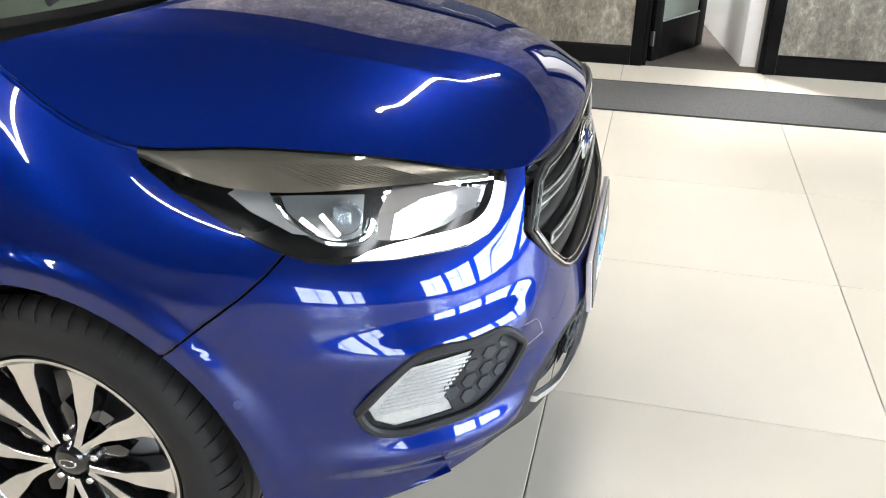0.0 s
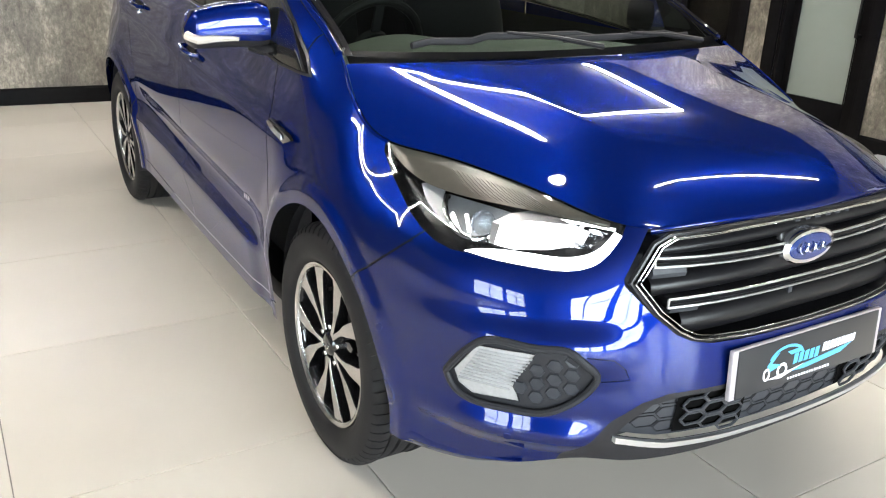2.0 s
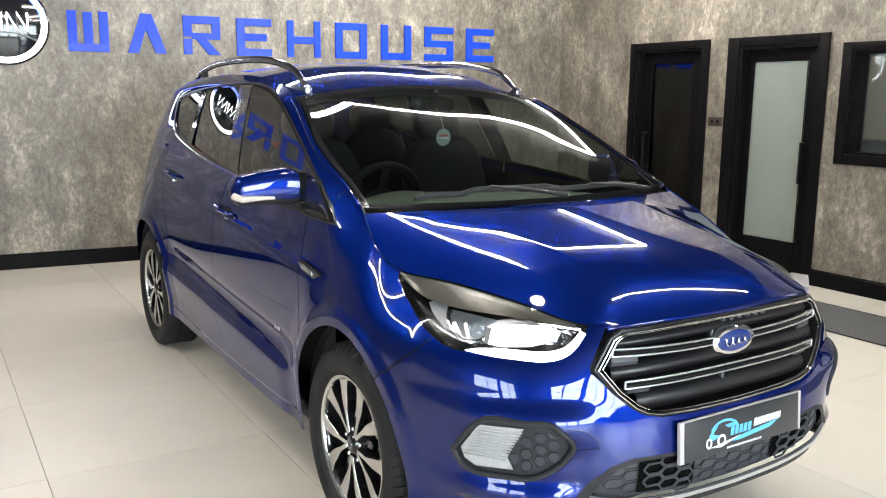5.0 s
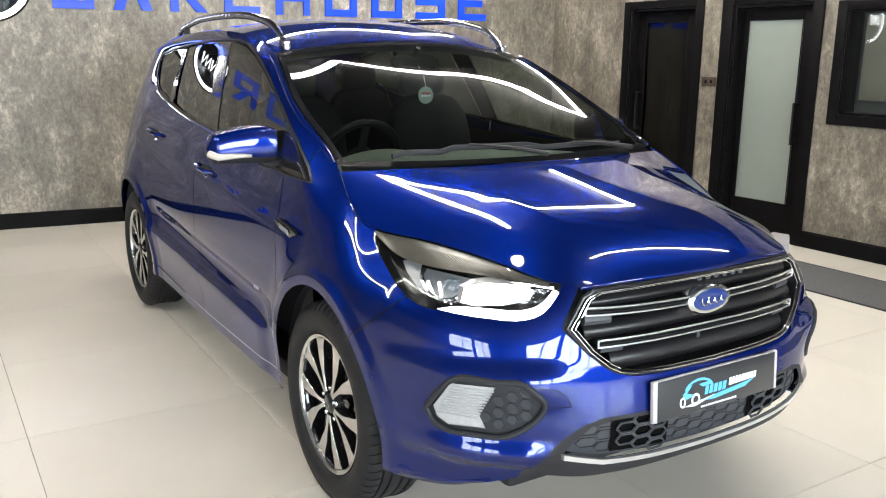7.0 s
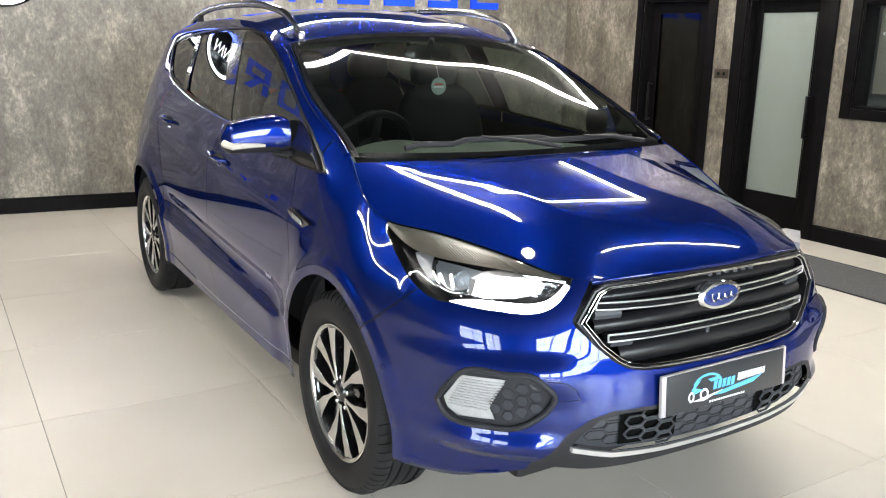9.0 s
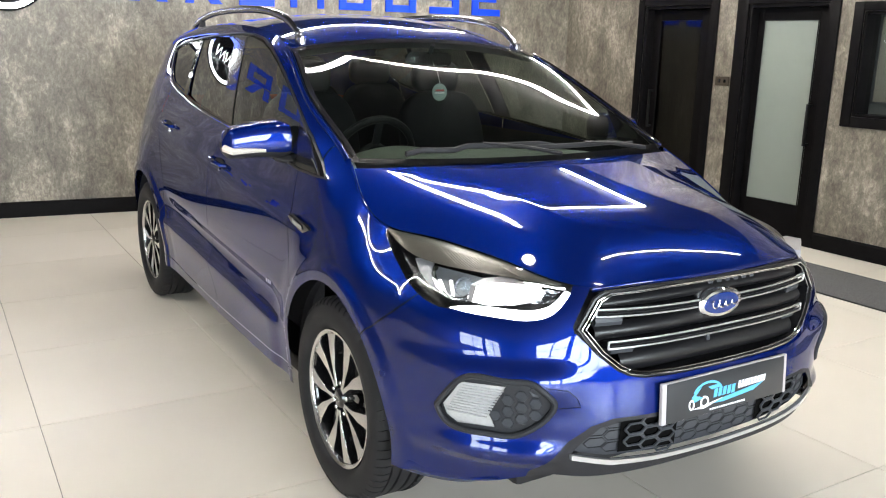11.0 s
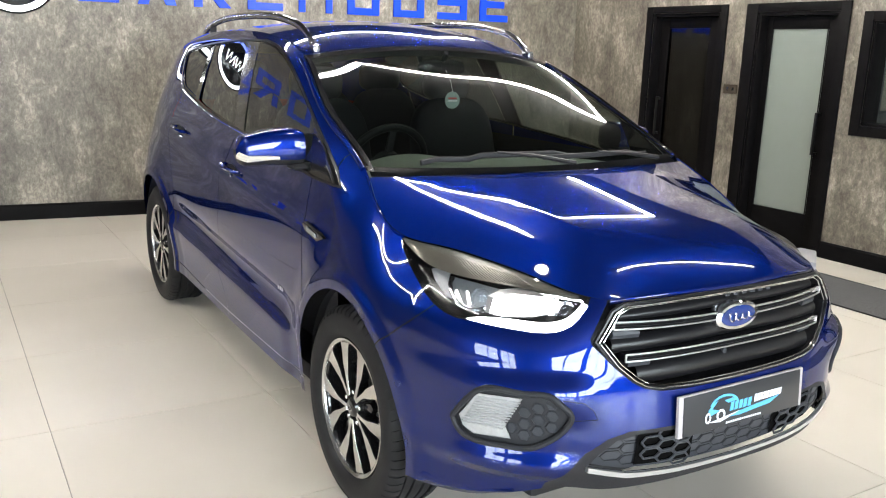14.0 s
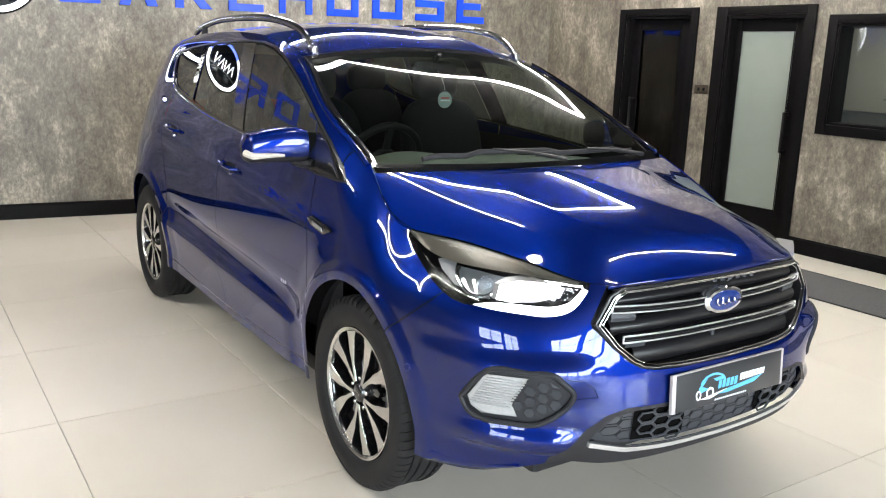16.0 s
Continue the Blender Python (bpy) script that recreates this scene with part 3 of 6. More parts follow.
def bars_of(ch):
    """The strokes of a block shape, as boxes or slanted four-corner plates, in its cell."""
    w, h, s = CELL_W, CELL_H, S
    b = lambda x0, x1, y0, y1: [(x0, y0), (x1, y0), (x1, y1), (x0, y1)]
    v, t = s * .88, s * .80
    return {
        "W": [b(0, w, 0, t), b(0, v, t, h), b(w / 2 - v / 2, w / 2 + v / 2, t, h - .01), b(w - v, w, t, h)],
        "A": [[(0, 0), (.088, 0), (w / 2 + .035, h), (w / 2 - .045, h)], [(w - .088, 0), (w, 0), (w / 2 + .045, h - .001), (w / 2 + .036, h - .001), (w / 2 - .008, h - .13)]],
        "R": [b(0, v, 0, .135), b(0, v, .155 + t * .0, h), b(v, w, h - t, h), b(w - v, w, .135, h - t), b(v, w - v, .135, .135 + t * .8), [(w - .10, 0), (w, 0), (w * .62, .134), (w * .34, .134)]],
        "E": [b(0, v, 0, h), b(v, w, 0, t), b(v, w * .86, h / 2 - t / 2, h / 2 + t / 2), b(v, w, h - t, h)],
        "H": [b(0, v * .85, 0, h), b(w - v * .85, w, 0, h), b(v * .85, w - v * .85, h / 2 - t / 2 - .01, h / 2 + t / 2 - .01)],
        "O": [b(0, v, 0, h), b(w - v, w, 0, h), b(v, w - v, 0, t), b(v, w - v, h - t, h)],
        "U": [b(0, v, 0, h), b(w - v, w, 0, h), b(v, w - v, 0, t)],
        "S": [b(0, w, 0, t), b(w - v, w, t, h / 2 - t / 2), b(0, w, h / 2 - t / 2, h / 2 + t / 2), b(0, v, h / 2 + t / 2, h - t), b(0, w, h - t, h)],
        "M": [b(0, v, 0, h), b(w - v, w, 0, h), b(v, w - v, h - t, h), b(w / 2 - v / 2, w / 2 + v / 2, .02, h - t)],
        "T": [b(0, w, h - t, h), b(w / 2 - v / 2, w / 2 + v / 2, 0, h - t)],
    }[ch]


def wall_x(y):
    return (on_sign_wall(y) - on_sign_wall(0)).length * (1 if y > 0 else -1)


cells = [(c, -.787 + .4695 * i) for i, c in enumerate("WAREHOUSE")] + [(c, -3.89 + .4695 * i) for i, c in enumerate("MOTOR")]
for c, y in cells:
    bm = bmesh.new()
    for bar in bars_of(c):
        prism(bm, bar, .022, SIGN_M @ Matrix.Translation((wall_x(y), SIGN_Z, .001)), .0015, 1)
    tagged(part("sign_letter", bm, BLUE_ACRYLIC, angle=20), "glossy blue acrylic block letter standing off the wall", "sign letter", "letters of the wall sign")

logo = thing("round_sign", "round black sign with a lit white and blue ring", "sign", SIGN_M @ Matrix.Translation((wall_x(-1.255), 2.045, 0)))
part("sign_disc", lathe(bmesh.new(), [(0, .040), (.325, .040), (.335, .034), (.335, .001), (0, .001)], 72, "z"), BLACK_GLOSS, logo)
NEON_W, NEON_B = glow("white_neon", (.94, .97, 1.0), 13), glow("blue_neon", (.01, .10, 1.0), 7)


def arc(r, a0, a1, z):
    return [(r * math.cos(radians(a)), r * math.sin(radians(a)), z) for a in steps(a0, a1, 4)]


part("lit_ring", tube(bmesh.new(), arc(.295, 135, 368, .047), .022, 10, .5), NEON_W, logo, "white lit ring")
part("lit_ring", tube(bmesh.new(), arc(.295, 9, 134, .047), .022, 10, .5), NEON_B, logo, "blue lit ring")
for x0 in (-.17, .02):
    z = .046
    part("lit_zigzag", tube(bmesh.new(), [(x0, -.055, z), (x0, .085, z), (x0 + .075, -.055, z), (x0 + .075, .085, z), (x0 + .15, -.055, z), (x0 + .15, .085, z)], .008, 8, up=(0, 0, 1)), NEON_W, logo)
part("sign_curve", tube(bmesh.new(), [(-.24 + .48 * t, -.13 + .06 * math.sin(math.pi * t), .045) for t in steps(0, 1, .05)], .006, 8), LAMP_SILVER, logo)

# small wall lamp by the corner
wl = thing("wall_lamp", "small white tube lamp on the wall near the corner", "lamp", SIGN_M @ Matrix.Translation((wall_x(3.95), 2.50, 0)))
part("lamp_back", boxed(-.035, .035, 0, .26, .001, .02, .006), STEEL, wl)
part("lamp_tube", tube(bmesh.new(), [(0, .01, .05), (0, .03, .052), (0, .23, .052), (0, .25, .05)], [.012, .02, .02, .012], 12), glow("warm_lamp_tube", (1, .93, .82), 5), wl)

# ---- ceiling lights: a meander of tubes and two spots ----
LED_Z = CEIL - .055


def led_run(points):
    for a, b in zip(points, points[1:]):
        t = thing("ceiling_tube_light", "thin white LED tube light under the ceiling", "ceiling light", group="ceiling tube lights")
        pa, pb = Vector((*a, LED_Z)), Vector((*b, LED_Z))
        d = (pb - pa).normalized()
        part("tube", tube(bmesh.new(), [pa, pb], .021, 10), LED, t)
        part("channel", tube(bmesh.new(), [pa + Vector((0, 0, .038)), pb + Vector((0, 0, .038))], .017, 4), SILVER_PLAIN, t)


LED_A = [(-3.9, 3.55), (-2.05, 3.05), (-1.38, .24), (-.70, -.01)]
LED_E = [(.66, .22), (1.15, 3.1)]
LED_B = [(-2.6, -3.4), (-1.6, -3.1), (-1.95, -4.3), (-.75, -1.7), (.45, -1.9)]
led_run(LED_A)
led_run(LED_E)
led_run(LED_B)
LED_D = [(-3.3, -.8), (-3.35, 1.7), (-4.7, 3.0)]
led_run(LED_D)
for p in ((-.10, -.55),):
    t = thing("ceiling_spot", "round recessed ceiling spot", "ceiling light", Matrix.Translation((*p, CEIL)))
    part("spot_rim", lathe(bmesh.new(), [(.07, -.012), (.09, -.010), (.095, 0)], 36, "z"), SILVER_PLAIN, t)
    part("spot_face", lathe(bmesh.new(), [(0, -.008), (.07, -.008), (.07, 0)], 36, "z"), LED, t)

# ---- car body shape: x ahead of the front axle, y to its left, z up ----
# upper edge line of the flank: bonnet lip, lamp top, screen pillar, roof edge, roof end (x, half width, z)
EDGE_POINTS = [(.850, 0, .900), (.835, .22, .897), (.790, .427, .890), (.735, .480, .896), (.60, .540, .920), (.43, .605, .944), (.30, .668, .958), (.190, .738, .974),
               (.03, .748, 1.050), (-.11, .714, 1.127), (-.50, .690, 1.302), (-.92, .612, 1.490), (-1.25, .592, 1.562),
               (-1.70, .588, 1.592), (-2.30, .575, 1.585), (-2.80, .545, 1.550), (-3.10, .49, 1.50), (-3.20, .30, 1.505), (-3.24, 0, 1.51)]
EDGE_ROWS = chord(EDGE_POINTS)
EDGE = Spline(EDGE_ROWS)
EDGE_LEN = EDGE_ROWS[-1][0]
AT = [r[0] for r in EDGE_ROWS]
C_LIP, C_LAMP, C_COWL, C_HEAD = AT[2], AT[7], AT[9], AT[11]
HALF = Spline([(.10, .76), (.22, .80), (.386, .815), (.5, .83), (.61, .836), (.75, .838), (.9, .822), (.98, .803), (1.06, .787), (1.154, .768), (1.25, .742), (1.35, .710), (1.45, .675), (1.55, .636), (1.62, .606)])
NOSE = Spline([(.10, .70), (.24, .79), (.32, .86), (.42, .905), (.55, .912), (.65, .898), (.78, .873), (.90, .85), (1.2, .80)])
TAIL = Spline([(.10, -3.35), (.30, -3.48), (.5, -3.57), (.75, -3.56), (.95, -3.50), (1.15, -3.42), (1.4, -3.30), (1.55, -3.22)])
WAIST = Spline([(-3.7, .97), (-2.9, 1.0), (-2.3, .985), (-1.4, .99), (-.6, 1.0), (.1, 1.01), (.9, 1.01)])
SKIRT = Spline([(-3.7, .32), (-3.1, .30), (-2.2, .275), (-.5, .275), (.2, .285), (.45, .30), (.6, .335), (.72, .372), (.80, .360), (.86, .356)])
X0, X1, ROUND = 0.1, -2.6, 2.9


ARCHES = ((.02, .375), (-2.70, .375))
ARCH_R = .388


def relief(x, y, z):
    """How far the pressed shapes stand out of the plain flank: wheel flares, shoulder line, door hollow, bumper folds."""
    d = 0.0
    for ax, az in ARCHES:
        r = math.hypot(x - ax, z - az)
        d += .015 * (1 - ease(.424, .452, r)) + .010 * (1 - ease(.44, .56, r))
    side = ease(-2.5, -2.1, x) * (1 - ease(-.62, -.40, x))
    zs = .892 + (-.42 - x) * .066
    d += .018 * math.exp((.010 - math.hypot(z - zs, .010)) / (.030 if z > zs else .13)) * ease(-2.9, -2.6, x) * (1 - ease(-.30, -.12, x))
    zc = .468 + (-.40 - x) * .045
    d += side * (.020 * (1 - ease(zc - .012, zc + .012, z)) - .022 * math.exp(-((z - zc - .075) / .055) ** 2))
    zb = 1.074 + (-.4 - x) * .083
    d += .015 * (1 - ease(zb - .11, zb - .005, z)) * ease(zb - .32, zb - .13, z) * ease(-2.9, -2.5, x) * (1 - ease(-1.7, -1.0, x))
    if x > .3:
        front = ease(.35, .55, x)
        side_end = 1 - .6 * ease(.72, .80, y)
        # ledge over the fog lamp, hollow beside it, lower bulge under it
        d += front * ease(.44, .58, y) * side_end * (.024 * (1 - ease(.652, .715, z)) * ease(.54, .645, z) - .006)
        d += front * ease(.48, .60, y) * side_end * (.022 * (1 - ease(.435, .490, z)) * ease(.375, .432, z))
    return d


def inward(d):
    """How far back the upper body has begun to draw in, levelling off towards the tail."""
    return d if d < 2.0 else 2.0 + .2 * (1 - math.exp(-(d - 2.0) / .2))


def flank(c, v):
    """The point of the flank, nose or tail below edge point c, v from 0 (skirt) to 1 (edge); the right half."""
    xe, we, ze = EDGE(c)
    zb = SKIRT(xe)
    z = zb + (ze - zb) * v

    def base(zz):
        w = HALF(zz) * WAIST(xe) - .0155 * inward(.5 * (-.70 - xe + math.hypot(-.70 - xe, .2))) ** 2.2 * .5 * (zz - 1.06 + math.hypot(zz - 1.06, .03))
        if xe > X0:
            a, b = (max(we, 0) / 0.80) ** (ROUND / 2), ((xe - X0) / 0.76) ** (ROUND / 2)
            th = math.atan2(a, b)
            return X0 + (NOSE(zz) - X0) * math.cos(th) ** (2 / ROUND), w * max(math.sin(th), 0) ** (2 / ROUND)
        if xe < X1:
            a, b = (max(we, 0) / 0.563) ** (ROUND / 2), ((X1 - xe) / 0.64) ** (ROUND / 2)
            th = math.atan2(a, b)
            return X1 + (TAIL(zz) - X1) * math.cos(th) ** (2 / ROUND), w * max(math.sin(th), 0) ** (2 / ROUND)
        return xe, w
    bx, by = base(z)
    tx, ty = base(ze)
    roll = .055 + .165 * ease(-.40, -.02, xe)
    t = min(max((z - (ze - roll)) / roll, 0), 1) ** 2.4
    px, py = bx + (xe - tx) * t, by + (we - ty) * t
    d = relief(px, py, z)
    ox, oy = (max(px - X0, 0) / .8) ** 1.9 - (max(X1 - px, 0) / .95) ** 1.9, (py / .83) ** 1.9
    q = d / math.hypot(ox, oy)
    return Vector((px + ox * q, -(py + oy * q), z))


CROWN = Spline([(-3.2, .0), (-2.8, .035), (-2.3, .058), (-1.7, .066), (-1.25, .072), (-.92, .052), (-.5, .006), (-.11, -.012), (.03, .052), (.194, .104), (.45, .106), (.62, .092), (.73, .060), (.79, .012)])
CROWN_GLASS = Spline([(-3.2, .0), (-2.8, .035), (-2.3, .058), (-1.7, .066), (-1.25, .072), (-.92, .056), (-.7, .052), (-.5, .036), (-.3, .013), (-.11, -.014), (.05, -.038)])
BOW = Spline([(-3.2, -.10), (-2.8, -.05), (-1.7, 0), (-1.25, .015), (-.92, .028), (-.7, .044), (-.5, .062), (-.3, .081), (-.11, .10), (.03, .115), (.194, .12), (.55, .09), (.79, .06)])


def top(c, s):
    """The point of bonnet, screen or roof between the two edges; s from 0 (middle) to 1 (right edge)."""
    xe, we, ze = EDGE(c)
    crown = CROWN(xe) if xe > -.11 else CROWN_GLASS(xe)
    return Vector((xe + BOW(xe) * (1 - s * s), -we * s, ze + crown * (1 - abs(s) ** (2.3 - .3 * ease(-1.2, -.9, xe) * (1 - ease(-.2, .0, xe)) + .8 * ease(-.2, .0, xe) * (1 - ease(.45, .75, xe))))))



# bonnet folds: on each half a crease that edges the raised middle and one that runs from the screen's foot to the lamp
INNER_FOLD = Spline([(-.10, .372), (.115, .368), (.28, .357), (.45, .347), (.60, .318), (.72, .290), (.80, .272)])
OUTER_FOLD = Spline([(-.10, .672), (.0, .632), (.15, .572), (.30, .519), (.45, .473), (.60, .436), (.80, .39)])


BONNET_MIDDLE = Spline([(-.06, 1.121), (.02, 1.1155), (.145, 1.102), (.314, 1.080), (.45, 1.060), (.55, 1.043), (.63, 1.026), (.70, 1.005), (.75, .984), (.795, .955), (.83, .925), (.855, .898)])


def bonnet_top(c, s):
    """A near-flat middle, a crease on each half, and sides that slope to the wings, with a second slight crease."""
    xe, we, ze = EDGE(c)
    a = abs(s)
    x = xe + BOW(xe) * (1 - s * s)
    live = ease(-.10, .05, x) * (1 - ease(.42, .78, x))
    si = INNER_FOLD(x) / we
    u = (a - si) / (1 - si)
    l, r = .10 * (a / si) ** 2, .10 + .90 * (.90 * u + .10 * u * u)
    h = .5 * (l + r + math.hypot(l - r, .012))
    h = live * h + (1 - live) * a ** (2.5 + .6 * (1 - ease(.45, .75, xe)))
    out = math.hypot(a * we - OUTER_FOLD(x), .003)
    z = ze + (BONNET_MIDDLE(xe + BOW(xe)) - ze) * (1 - h) + live * .0030 * math.exp(-out / .07) * (1 - a ** 8)
    return Vector((x, -we * s, z))


def cut_out(bm, poly, a, b, near=None):
    """Cuts the outline poly, given along the ways a and b, out of the sheet bm; returns what was cut out as a sheet of its own."""
    a, b = Vector(a), Vector(b)

    def flat(p):
        return p.dot(a), p.dot(b)
    us, vs = [p[0] for p in poly], [p[1] for p in poly]
    lo, hi = (min(us) - 1e-4, min(vs) - 1e-4), (max(us) + 1e-4, max(vs) + 1e-4)

    def meets(f, lo, hi):
        q = [flat(v.co) for v in f.verts]
        return not (max(k[0] for k in q) < lo[0] or min(k[0] for k in q) > hi[0] or max(k[1] for k in q) < lo[1] or min(k[1] for k in q) > hi[1])
    cand = {f for f in bm.faces if (near is None or near(f.calc_center_median())) and meets(f, lo, hi)}
    n = len(poly)
    for i in range(n):
        p, q = poly[i], poly[(i + 1) % n]
        l2 = (min(p[0], q[0]) - 1e-5, min(p[1], q[1]) - 1e-5)
        h2 = (max(p[0], q[0]) + 1e-5, max(p[1], q[1]) + 1e-5)
        fs = [f for f in cand if f.is_valid and meets(f, l2, h2)]
        if not fs:
            continue
        no = a * -(q[1] - p[1]) + b * (q[0] - p[0])
        geom = fs + list({e for f in fs for e in f.edges}) + list({v for f in fs for v in f.verts})
        r = bmesh.ops.bisect_plane(bm, geom=geom, plane_co=a * p[0] + b * p[1], plane_no=no.normalized(), dist=1e-6)
        cand = {f for f in cand if f.is_valid} | {g for g in r["geom"] if isinstance(g, bmesh.types.BMFace)}

    def inside(u, v):
        k = False
        for i in range(n):
            (x1, y1), (x2, y2) = poly[i], poly[(i + 1) % n]
            if (y1 > v) != (y2 > v) and u < (x2 - x1) * (v - y1) / (y2 - y1) + x1:
                k = not k
        return k
    took = [f for f in cand if f.is_valid and inside(*flat(f.calc_center_median()))]
    out = bmesh.new()
    made = {}
    for f in took:
        vv = []
        for v in f.verts:
            if v not in made:
                made[v] = out.verts.new(v.co)
            vv.append(made[v])
        out.faces.new(vv)
    bmesh.ops.delete(bm, geom=took, context="FACES")
    return out


def ribbon(path, w):
    """The outline of a band of width w along a path in the plane."""
    l, r = [], []
    for i, p in enumerate(path):
        a, b = path[max(i - 1, 0)], path[min(i + 1, len(path) - 1)]
        d = math.hypot(b[0] - a[0], b[1] - a[1])
        nx, ny = -(b[1] - a[1]) / d * w / 2, (b[0] - a[0]) / d * w / 2
        l.append((p[0] + nx, p[1] + ny))
        r.append((p[0] - nx, p[1] - ny))
    return l + r[::-1]


def smoothed(path, d=.03):
    """A path through points of the plane, rounded."""
    rows = chord(path)
    f = Spline(rows)
    return [tuple(f(t)) for t in steps(0, rows[-1][0], d)]


def moved(bm, vec):
    o = bm.copy()
    bmesh.ops.translate(o, vec=vec, verts=o.verts)
    return o


def mirrored(bm):
    o = bm.copy()
    bmesh.ops.scale(o, vec=(1, -1, 1), verts=o.verts)
    bmesh.ops.reverse_faces(o, faces=o.faces)
    return o


def joined(a, b):
    me = bpy.data.meshes.new("join")
    b.to_mesh(me)
    b.free()
    a.from_mesh(me)
    bpy.data.meshes.remove(me)
    return a


def both(bm):
    """The sheet and its mirror image, sewn along the middle."""
    o = joined(bm, mirrored(bm))
    bmesh.ops.remove_doubles(o, verts=[v for v in o.verts if abs(v.co.y) < 2e-4], dist=2e-4)
    return o


def bowl(sheet, way, shrink=.9, ring=True):
    """A recess behind a sheet: its copy pushed along way and drawn together, with walls round it."""
    o = sheet.copy()
    o.verts.ensure_lookup_table()
    mid = sum((v.co for v in o.verts), Vector()) / len(o.verts)
    edges = [e for e in o.edges if e.is_boundary]
    rim = {v: o.verts.new(v.co) for e in edges for v in e.verts}
    olds = [(e.verts[0], e.verts[1]) for e in edges]
    for v in list(o.verts):
        if v not in rim.values():
            v.co = mid + (v.co - mid) * shrink + Vector(way)
    for p, q in olds:
        o.faces.new((p, q, rim[q], rim[p]))
    bmesh.ops.recalc_face_normals(o, faces=o.faces)
    return o


def panel(name, bm, material, parent, like=None, label="", lean=None):
    """A body panel; its shading follows the unbroken sheet it was cut from, or, for a side pane, the slopes lean, set
    to steer its reflections.
    """
    me = bpy.data.meshes.new(name)
    bm.normal_update()
    bm.to_mesh(me)
    bm.free()
    me.materials.append(material)
    me.shade_smooth()
    if like is not None:
        tree, normals, faces = like
        out = []
        for v in me.vertices:
            p = Vector((v.co.x, -abs(v.co.y), v.co.z))
            co, no, idx, dist = tree.find_nearest(p)
            ws = [(1 / ((normals[i][0] - co).length + 1e-4) ** 2, normals[i][1]) for i in faces[idx]]
            n = sum((w * q for w, q in ws), Vector()).normalized()
            if lean is not None:
                n = Vector((lean[0] + lean[1] * p.x + lean[2] * (p.z - 1.4), -1, lean[3] + lean[4] * (p.z - 1.4))).normalized()
            if v.co.y > 0:
                n.y = -n.y
            if abs(v.co.y) < 2e-4:
                n.y = 0
            out.append(n)
        me.normals_split_custom_set_from_vertices(out)
    ob = new(name, me)
    ob.parent = parent
    if label:
        ob["label"] = label
    return ob


def shading_of(bm):
    from_tree = BVHTree.FromBMesh(bm)
    bm.normal_update()
    bm.verts.ensure_lookup_table()
    bm.faces.ensure_lookup_table()
    return from_tree, [(v.co.copy(), v.normal.copy()) for v in bm.verts], [[v.index for v in f.verts] for f in bm.faces]


AX, AY, AZ = Vector((1, 0, 0)), Vector((0, 1, 0)), Vector((0, 0, 1))
car = thing("car", "glossy deep blue compact SUV with silver roof rails, parked", "car")

side = bmesh.new()
grid(side, flank, steps(0, EDGE_LEN, .015), steps(0, 1, .0135))
bmesh.ops.recalc_face_normals(side, faces=side.faces)
if sum((f.normal.y for f in side.faces)) > 0:
    bmesh.ops.reverse_faces(side, faces=side.faces)
LIKE = shading_of(side)


def circle2(cx, cz, r, n=56):
    return [(cx + r * math.cos(2 * math.pi * i / n), cz + r * math.sin(2 * math.pi * i / n)) for i in range(n)]


# openings of the nose
nose = lambda p: p.x > .55
GRILLE = [(.05, 1.0), (-.432, 1.0), (-.432, .889), (-.464, .840), (-.494, .792), (-.493, .778), (-.44, .717), (-.389, .674), (-.352, .654), (-.303, .643), (-.217, .639), (.05, .636)]
grille_sheet = cut_out(side, GRILLE, AY, AZ, nose)
APRON = [(.05, .541), (-.24, .540), (-.40, .541), (-.46, .524), (-.513, .483), (-.562, .423), (-.590, .385), (-.61, .2), (.05, .2)]
apron = cut_out(side, APRON, AY, AZ, nose)
INTAKE = [(.05, .528), (-.24, .528), (-.365, .530), (-.435, .518), (-.481, .478), (-.503, .446), (-.395, .421), (-.236, .411), (.05, .404)]
intake_sheet = cut_out(apron, INTAKE, AY, AZ)
STRIP = [(-.509, .444), (-.395, .418), (-.236, .408), (.05, .401), (.05, .386), (-.236, .393), (-.395, .402), (-.507, .428)]
strip_sheet = cut_out(apron, STRIP, AY, AZ)
LAMP_WAY = Vector((.62, -.70, .35)).normalized()
LA = AZ.cross(LAMP_WAY).normalized()
LB = LAMP_WAY.cross(LA).normalized()


def lamp2(points):
    return [(Vector(p).dot(LA), Vector(p).dot(LB)) for p in points]


LAMP = [(.189, -.735, .990), (.212, -.752, .950), (.271, -.762, .913), (.334, -.769, .883), (.395, -.775, .854), (.452, -.773, .831), (.494, -.767, .819), (.535, -.752, .811),
        (.581, -.726, .811), (.653, -.678, .806), (.723, -.610, .803), (.753, -.563, .810), (.764, -.535, .824), (.767, -.511, .843), (.766, -.482, .874), (.759, -.470, .889), (.72, -.40, .93), (.45, -.52, 1.05)]
lamp_sheet = cut_out(side, lamp2(LAMP), LA, LB, lambda p: p.x > .15 and p.z > .75)
FOG = [(.574, -.777, .544), (.629, -.749, .620), (.653, -.732, .643), (.741, -.653, .646), (.785, -.596, .641), (.80, -.576, .622), (.817, -.552, .586), (.814, -.562, .564), (.781, -.614, .510), (.761, -.638, .495), (.703, -.695, .490), (.616, -.753, .493), (.591, -.767, .509)]
FOGLENS = [(.592, -.768, .552), (.643, -.739, .628), (.739, -.657, .631), (.706, -.695, .563), (.721, -.681, .513), (.633, -.746, .506), (.602, -.762, .523)]
fog_sheet = cut_out(side, lamp2(FOG), LA, LB, lambda p: p.x > .5 and p.z < .7)
foglens_sheet = cut_out(fog_sheet, lamp2(FOGLENS), LA, LB)
